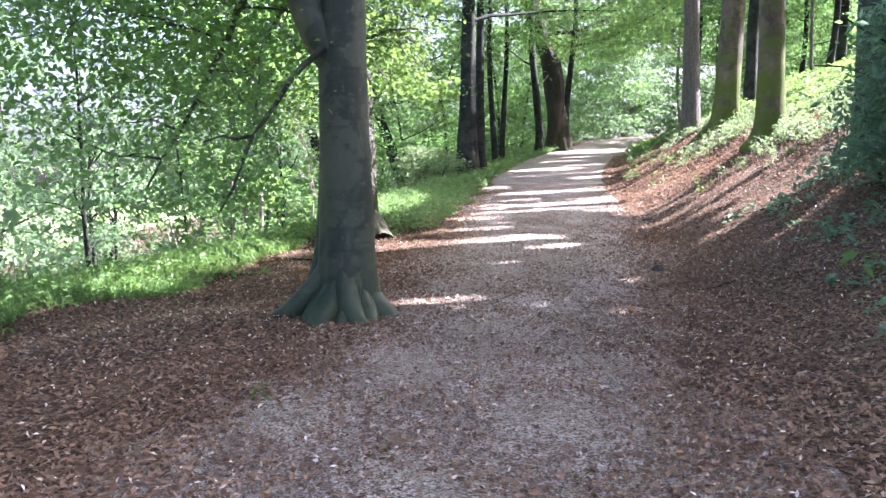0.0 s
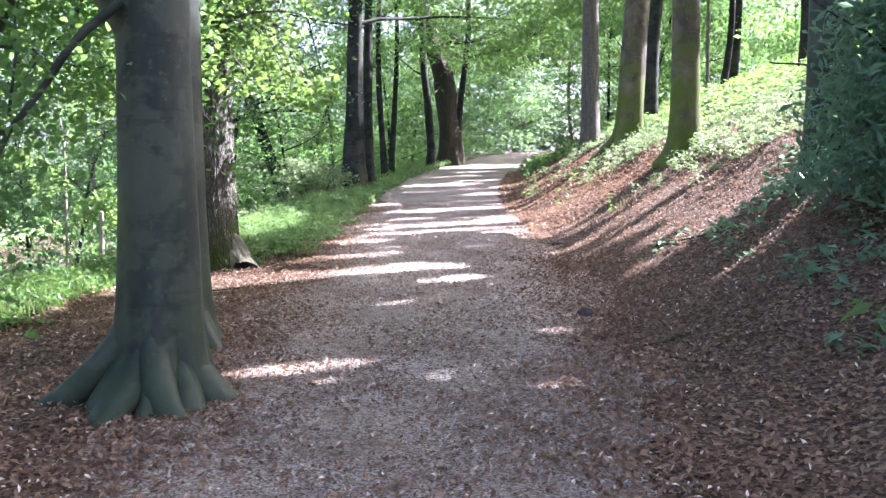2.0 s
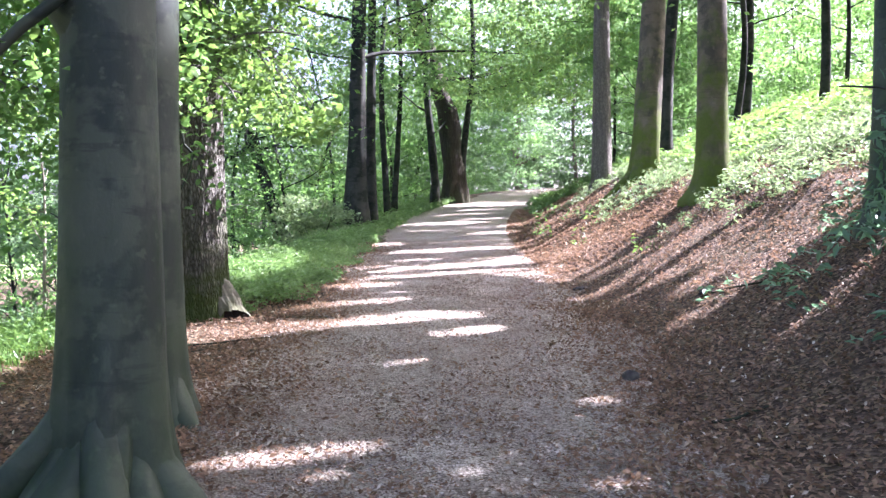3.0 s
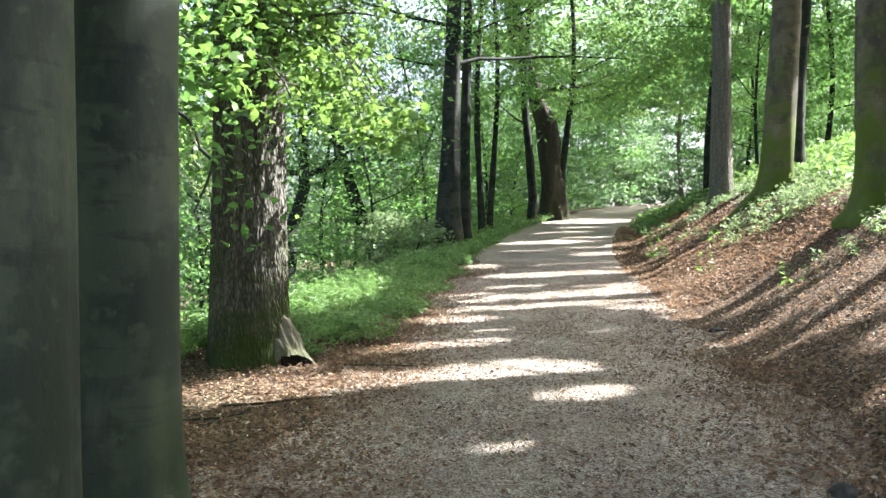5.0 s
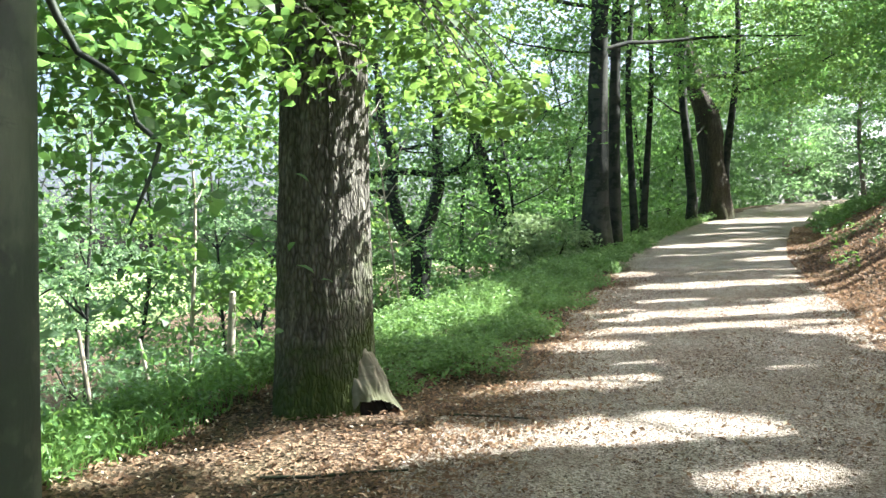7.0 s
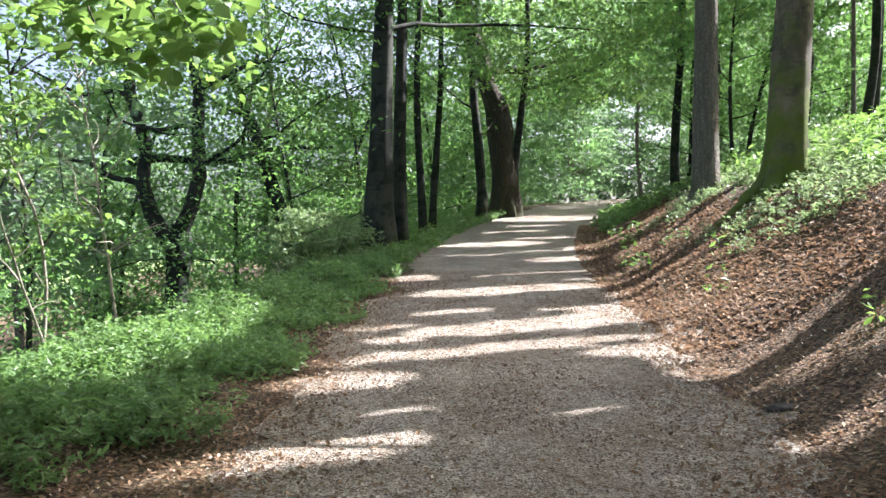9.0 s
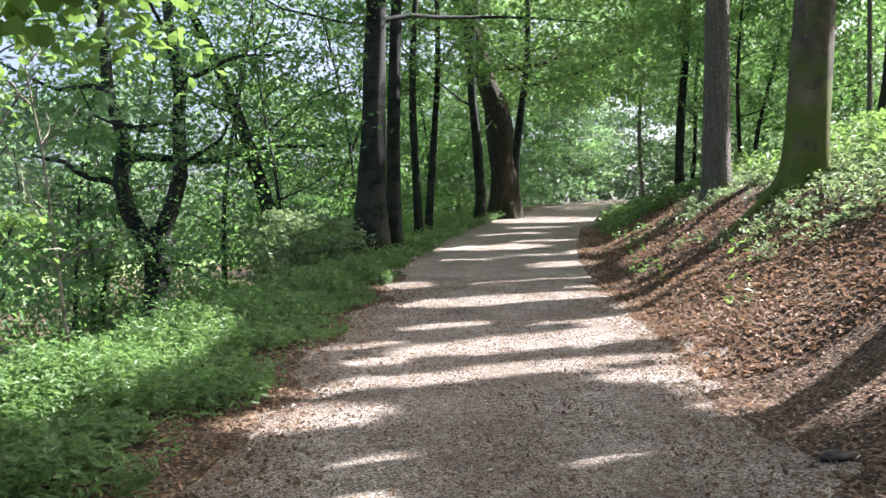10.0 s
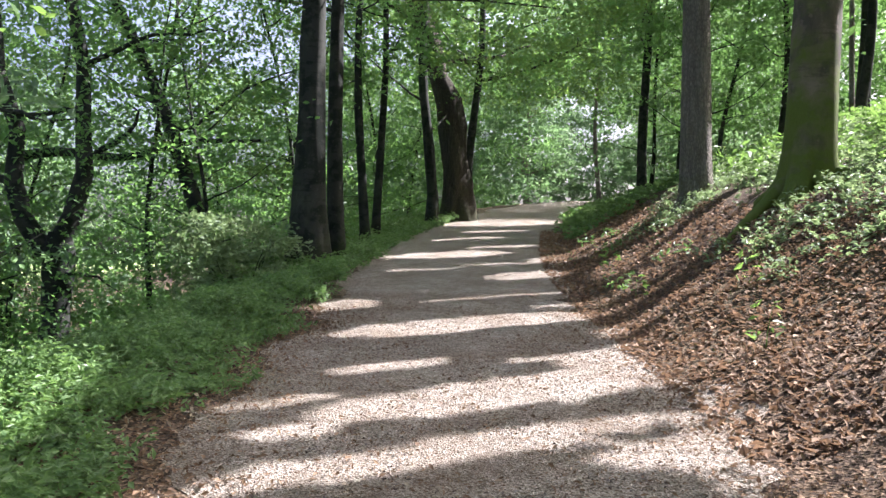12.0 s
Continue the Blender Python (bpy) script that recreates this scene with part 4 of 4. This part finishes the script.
# loose grit and chips on the path
k = 26000
y = 2.0 + 20 * rng.uniform(0, 1, k) ** 1.6
x = centre(y) + half_width(y) * rng.uniform(-1.02, 1.02, k)
p = np.stack([x, y, height(x, y) + 0.018], 1)
sz = rng.uniform(0.004, 0.012, (k, 1))
corner = np.array([(1, 0, 0), (-0.5, 0.87, 0), (-0.5, -0.87, 0), (0.1, 0, 0.9)])
turn = rng.uniform(0, 6.28, k)
cs, sn = np.cos(turn), np.sin(turn)
shape = corner[None] + rng.normal(size=(k, 4, 3)) * 0.25
v = np.stack([shape[..., 0] * cs[:, None] - shape[..., 1] * sn[:, None], shape[..., 0] * sn[:, None] + shape[..., 1] * cs[:, None], shape[..., 2]], -1) * sz[:, None] + p[:, None]
j = np.arange(k)[:, None] * 4
GRIT, n, b = mat("path_grit", 0.85)
geo = n.nodes.new("ShaderNodeNewGeometry")
n.links.new(ramp(n, geo.outputs["Random Per Island"], [(0.0, (0.07, 0.05, 0.04)), (0.45, (0.18, 0.15, 0.13)), (0.8, (0.3, 0.27, 0.24)), (1.0, (0.5, 0.47, 0.43))]), b.inputs["Base Color"])
tagged(mesh_object("path_grit", v.reshape(-1, 3), np.concatenate([j + np.array([[0, 1, 3]]), j + np.array([[1, 2, 3]]), j + np.array([[2, 0, 3]])]), GRIT, None, False),
       "loose grey grit and bark chips on the path", "gravel", kind="stuff")


# ---- single things ----
def lump(name, label, x, y, size, material, category="stone"):
    bm = bmesh.new()
    bmesh.ops.create_icosphere(bm, subdivisions=3, radius=1)
    for vert in bm.verts:
        f_ = 1 + 0.35 * noise.noise(vert.co * 1.3 + Vector((x, y, 0))) + 0.1 * noise.noise(vert.co * 4)
        vert.co = Vector((vert.co.x * size[0], vert.co.y * size[1], vert.co.z * size[2])) * f_
    me = bpy.data.meshes.new(name)
    bm.to_mesh(me)
    bm.free()
    me.materials.append(material)
    for poly in me.polygons:
        poly.use_smooth = True
    ob = tagged(new(name, me), label, category)
    ob.location = (x, y, zat(x, y) + size[2] * 0.45)
    return ob


lump("stone", "dark rounded lump lying on the gravel path", 1.32, 9.88, (0.07, 0.06, 0.06), STONE)
lump("low_stone", "low dark stone half sunk in leaf litter", 1.75, 15.76, (0.1, 0.08, 0.035), STONE)
lump("low_stone", "low dark stone half sunk in leaf litter", 2.6, 12.2, (0.09, 0.07, 0.035), STONE)

# pale torn root of the oak
oak = [o for o in bpy.data.objects if o.name.startswith("oak_tree")][0]
def buttress(shrink, keep):
    """A root flare running out from the foot of the oak; keep(h, t) picks its faces."""
    hs, ts = np.linspace(-0.15, 1.15, 110), np.linspace(-0.66, 0.66, 101)
    vs = []
    for h in hs:
        reach = 0.36 * max(1 - max(h, 0) / 1.15, 0) ** 2.3
        for t_ in ts:
            r = 0.39 * (1 + 0.25 * math.exp(-max(h, 0) / 0.35)) - 0.09 + 0.055 * math.cos(t_ / 0.66 * math.pi / 2) - 0.09 * max(h - 0.45 + 0.5 * abs(t_) - 0.15 * noise.noise((t_ * 9, 4.0, 1.0)), 0) / 0.35
            r += reach * math.cos(t_ / 0.66 * math.pi / 2) ** 1.6
            r += 0.035 * noise.noise((t_ * 5, h * 5, 3.0)) + 0.02 * noise.noise((t_ * 14, h * 9, 8.0)) + 0.012 * noise.noise((t_ * 30, h * 16, 5.0))
            r *= shrink
            vs.append((math.cos(t_ - 0.2) * r - 0.02 * h, math.sin(t_ - 0.2) * r, h))
    w_ = len(ts)
    fs = [(k * w_ + q, k * w_ + q + 1, (k + 1) * w_ + q + 1, (k + 1) * w_ + q) for k in range(len(hs) - 1) for q in range(w_ - 1) if keep(hs[k], ts[q])]
    return np.array(vs), np.array(fs)


def in_arch(h, t_, more=0.0):
    return h < 0.03 + more + 0.2 * (1 - ((t_ + 0.22) / (0.4 + more)) ** 2) + 0.02 * noise.noise((t_ * 12, 1.0, 2.0))


mesh_object("root_stub", *buttress(1.0, lambda h, t_: not in_arch(h, t_)), PALE, oak)["label"] = "pale torn root stub"
# sheet behind the arch; its near-black colour stands in for deep shade
mesh_object("hollow", *buttress(0.8, lambda h, t_: h < 0.5), HOLLOW, oak)["label"] = "near-black sheet painted as shade in the hollow under the root stub"

# leafy sprays of the oak reaching out over the verge
ob_base = np.array(oak.location)
for q, (sx, sy, sz) in enumerate(((-2.03, 13.0, 2.85), (-1.91, 13.2, 2.8), (-1.83, 13.55, 2.95), (-1.75, 13.8, 3.05), (-1.85, 13.3, 2.75), (-2.05, 13.05, 2.7), (-1.8, 13.6, 2.8))):
    p = clump((sx, sy, sz), 0.35, 26, 0.45)
    p = p[p[:, 0] < -1.55]
    tagged(leaves("spray", p, 0.11, LEAF_YOUNG, oak, 0.7, 0.8, ob_base, False, True), kind="stuff")
    start = Vector((0.2, 0.1, 3.5))
    end = Vector((sx, sy, sz)) - Vector(ob_base)
    pts = [start.lerp(end, k / 6) + Vector((0, 0, 0.35 * math.sin(math.pi * k / 6))) for k in range(7)]
    mesh_object("twig", *tube(pts, [0.014 - 0.0016 * k for k in range(7)], 6), OAK, oak)

sprays = []
for q in range(46):
    a, rr, up = rng.uniform(-2.9, 0.6), rng.uniform(0.5, 1.35), rng.uniform(0, 1) ** 1.3
    sprays.append(clump((-3.35 + rr * math.cos(a), 13.3 + rr * math.sin(a), 3.1 + 1.7 * up - 0.12 * rr), 0.42, 40, 0.4))
p = np.concatenate(sprays)
tagged(leaves("spray", p, 0.085, LEAF_YOUNG, oak, 0.7, 0.8, ob_base, False, True), kind="stuff")
sprays = []
for q in range(90):
    a, rr = rng.uniform(-0.4, 2.6), rng.uniform(1.2, 5.0)
    sprays.append(clump((-3.3 + rr * math.cos(a), 13.3 + rr * math.sin(a), 3.9 + rng.uniform(0, 1.8) + 0.1 * rr), 0.55, 34, 0.3))
tagged(leaves("spray", np.concatenate(sprays), 0.09, LEAF_YOUNG, oak, 0.7, 0.8, ob_base, True, True), kind="stuff")

# roots of the beeches running over the ground
for nm, bx, by, dirs in (("beech_tree", -1.785, 7.18, (-2.75, -2.3, -1.9, -1.55, -1.15, -0.75, 3.4, 0.1, -0.3)), ("beech_tree.001", -2.25, 8.72, (-0.25, -0.9, 2.8))):
    ob = bpy.data.objects[nm]
    for a in dirs:
        ln, up_, sway = rng.uniform(0.4, 0.95), rng.uniform(0.45, 0.8), rng.normal() * 0.06
        if a == -2.75:
            ln, up_ = 1.05, 0.7
        pts = [(math.cos(a + sway * q) * (0.12 + ln * q / 7), math.sin(a + sway * q) * (0.12 + ln * q / 7), up_ * math.exp(-q / 1.9) + 0.05 - 0.026 * q) for q in range(8)]
        mesh_object("root", *tube(pts, [0.05, 0.1, 0.115, 0.1, 0.085, 0.07, 0.055, 0.04], 12, 0.3, None, a), BEECH, ob)


def stake(x, y, tall, r, lean, label):
    root = tagged(new("fence_stake"), label, "stake", "stakes")
    root.location = (x, y, zat(x, y) - 0.1)
    pts = [(lean[0] * q / 5 * tall, lean[1] * q / 5 * tall, tall * q / 5) for q in range(6)]
    v_, f_ = tube(pts, [r, r, r * 0.96, r * 0.94, r * 0.9, r * 0.75], 8, 0.12, None, x)
    mesh_object("post", v_, f_, PALE, root)
    top = Vector(pts[-1])
    v_, f_ = tube([top, top + Vector((lean[0] * 0.02, 0, 0.02))], [r * 0.8, r * 0.15], 8)
    mesh_object("cap", v_, f_, PALE, root)


stake(-6.1, 16.4, 1.5, 0.055, (0.02, 0), "pale weathered wooden stake standing in the undergrowth")
stake(-8.84, 19.0, 2.2, 0.035, (-0.28, 0), "thin pale stake leaning over the slope")
stake(-7.2, 15.4, 1.7, 0.03, (-0.3, 0.1), "thin pale stake leaning over the slope")
stake(-8.6, 14.6, 2.0, 0.03, (-0.25, 0.1), "thin pale stake leaning over the slope")

# saplings
def sapling(name, label, x, y, tall, r, bark, leaf, twigs, lean, tufts, twig_len=0.9, leaf_size=0.1):
    root = tagged(new(name), label, "sapling", "saplings")
    base = np.array((x, y, zat(x, y) - 0.08))
    root.location = base
    pts, rd = limb((0, 0, 0), (lean[0], lean[1], 1), tall, r, 0.12, 0, 10)
    mesh_object("trunk", *tube(pts, rd, 8), bark, root)
    ends = []
    for q in range(twigs):
        s_ = pts[3 + q % 7]
        a = rng.uniform(0, 6.28)
        tp, tr = limb(s_, (math.cos(a), math.sin(a), 0.9), twig_len * rng.uniform(0.6, 1.4), r * 0.4, 0.35, 0, 6)
        mesh_object("twig", *tube(tp, tr, 5), bark, root)
        ends += [tuple(e) for e in tp[3:]]
    if tufts:
        p = np.concatenate([clump(np.array(ends[rng.integers(len(ends))]), 0.45, 60) for q in range(tufts)]) + base
        leaves("crown", p, leaf_size, leaf, root, origin=base, fine=y < 18)


sapling("sapling", "thin yellowish sapling on the falling slope", -6.6, 16.4, 5.0, 0.035, PALE, LEAF_YOUNG, 8, (-0.12, 0), 26)
sapling("sapling", "thin sapling among the undergrowth", -6.0, 19.5, 5.0, 0.03, PALE, LEAF_YOUNG, 7, (-0.1, 0), 18)
sapling("bare_sapling", "pale bare twiggy sapling on the falling slope", -4.9, 19.5, 4.4, 0.024, PALE, None, 22, (-0.16, 0), 0, 0.9)
sapling("bare_sapling", "pale bare twiggy sapling leaning over the slope", -5.2, 18.5, 3.0, 0.02, PALE, None, 14, (-0.36, 0), 0, 0.7)
for x, y, t_ in ((-10.2, 17, 7), (-8.8, 14.6, 7), (-11.5, 20, 8), (-9.8, 23, 8), (-12, 26, 9), (-7.4, 21.8, 6)):
    sapling("sapling", "slim dark-stemmed sapling with light green leaves", x, y, t_, 0.06, DARKBARK, LEAF_FAR, 12, (0.03, 0), 34, 1.5, 0.1)

# leafy shrubs by the path
def shrub_at(label, x, y, rad, tall, tufts, leaf, size):
    root = tagged(new("shrub"), label, "shrub", "shrubs")
    base = np.array((x, y, zat(x, y) - 0.05))
    root.location = base
    p = []
    for q in range(7):
        a = q * 0.9
        pts, rd = limb((0, 0, 0), (math.cos(a), math.sin(a), 1.0), tall * 0.9, 0.02, 0.3, 0.04)
        mesh_object("stem", *tube(pts, rd, 5), DARKBARK, root)
    for q in range(tufts):
        a, rr, e = rng.uniform(0, 6.28), rad * rng.uniform(0.2, 1) ** 0.6, rng.uniform(0.15, 1)
        p.append(clump(base + np.array((rr * math.cos(a), rr * math.sin(a), tall * e)), 0.38, 70))
    leaves("foliage", np.concatenate(p), size, leaf, root, origin=base, clear=False)


shrub_at("pale leafy shrub at the foot of a dark trunk", -4.5, 29.0, 1.15, 1.6, 75, BRAMBLE, 0.12)
shrub_at("leafy shrub on the falling slope", -7.2, 31.5, 1.2, 1.2, 45, LEAF, 0.11)
shrub_at("leafy shrub below the verge", -9.5, 20.4, 1.6, 2.2, 60, LEAF_FAR, 0.12)

# single weeds
def weed(label, x, y, tall, count, size, leaf):
    root = tagged(new("weed"), label, "weed", "weeds")
    base = np.array((x, y, zat(x, y) - 0.01))
    root.location = base
    pts, rd = limb((0, 0, 0), (0.1, 0, 1), tall, 0.006, 0.15, 0, 5)
    mesh_object("stalk", *tube(pts, rd, 5), leaf, root)
    a = rng.uniform(0, 6.28, count)
    q = rng.uniform(0.2, 1, count)
    p = np.stack([np.cos(a) * size * (1.3 - 0.6 * q), np.sin(a) * size * (1.3 - 0.6 * q), tall * q], 1)
    for q in range(count):
        v_, f_ = leaf_arrays(p[q:q + 1], size, 0.7, 0.5, np.array([[math.cos(a[q]), math.sin(a[q]), -0.2]]))
        mesh_object("leaf", v_, f_, leaf, root, False)


for x, y, t_, c_, s_ in ((2.8, 7.3, 0.3, 12, 0.16), (2.79, 16.65, 0.35, 14, 0.1), (2.95, 16.2, 0.25, 10, 0.1), (2.26, 27.1, 0.5, 18, 0.15), (2.35, 20.15, 0.45, 16, 0.12),
                         (2.1, 24.3, 0.35, 14, 0.13), (2.9, 22.2, 0.4, 16, 0.12), (-2.4, 17.6, 0.28, 8, 0.07), (-1.6, 4.4, 0.12, 8, 0.07)):
    weed("single pale green weed growing out of the leaf litter", x, y, t_, c_, s_, LEAF_YOUNG)

# fallen sticks
for x, y, a, ln in ((-2.9, 11.6, 0.3, 0.9), (-2.2, 13.2, 0.1, 0.6), (2.2, 14.0, 1.0, 0.7), (3.0, 11.5, 2.2, 0.8), (-3.6, 10.9, 0.5, 1.1), (1.6, 8.6, 0.2, 0.4), (2.9, 25.5, 0.4, 1.6)):
    dx, dy = math.cos(a) * ln / 6, math.sin(a) * ln / 6
    pts = [(x + dx * q, y + dy * q + 0.02 * math.sin(q * 2), zat(x + dx * q, y + dy * q) + 0.02) for q in range(7)]
    ob = mesh_object("stick", *tube([Vector(q) - Vector((x, y, zat(x, y))) for q in pts], [0.013 - 0.001 * q for q in range(7)], 6, 0.2), DARKBARK)
    ob.location = (x, y, zat(x, y))
    tagged(ob, "fallen brown stick lying on leaf litter", "stick", "sticks")
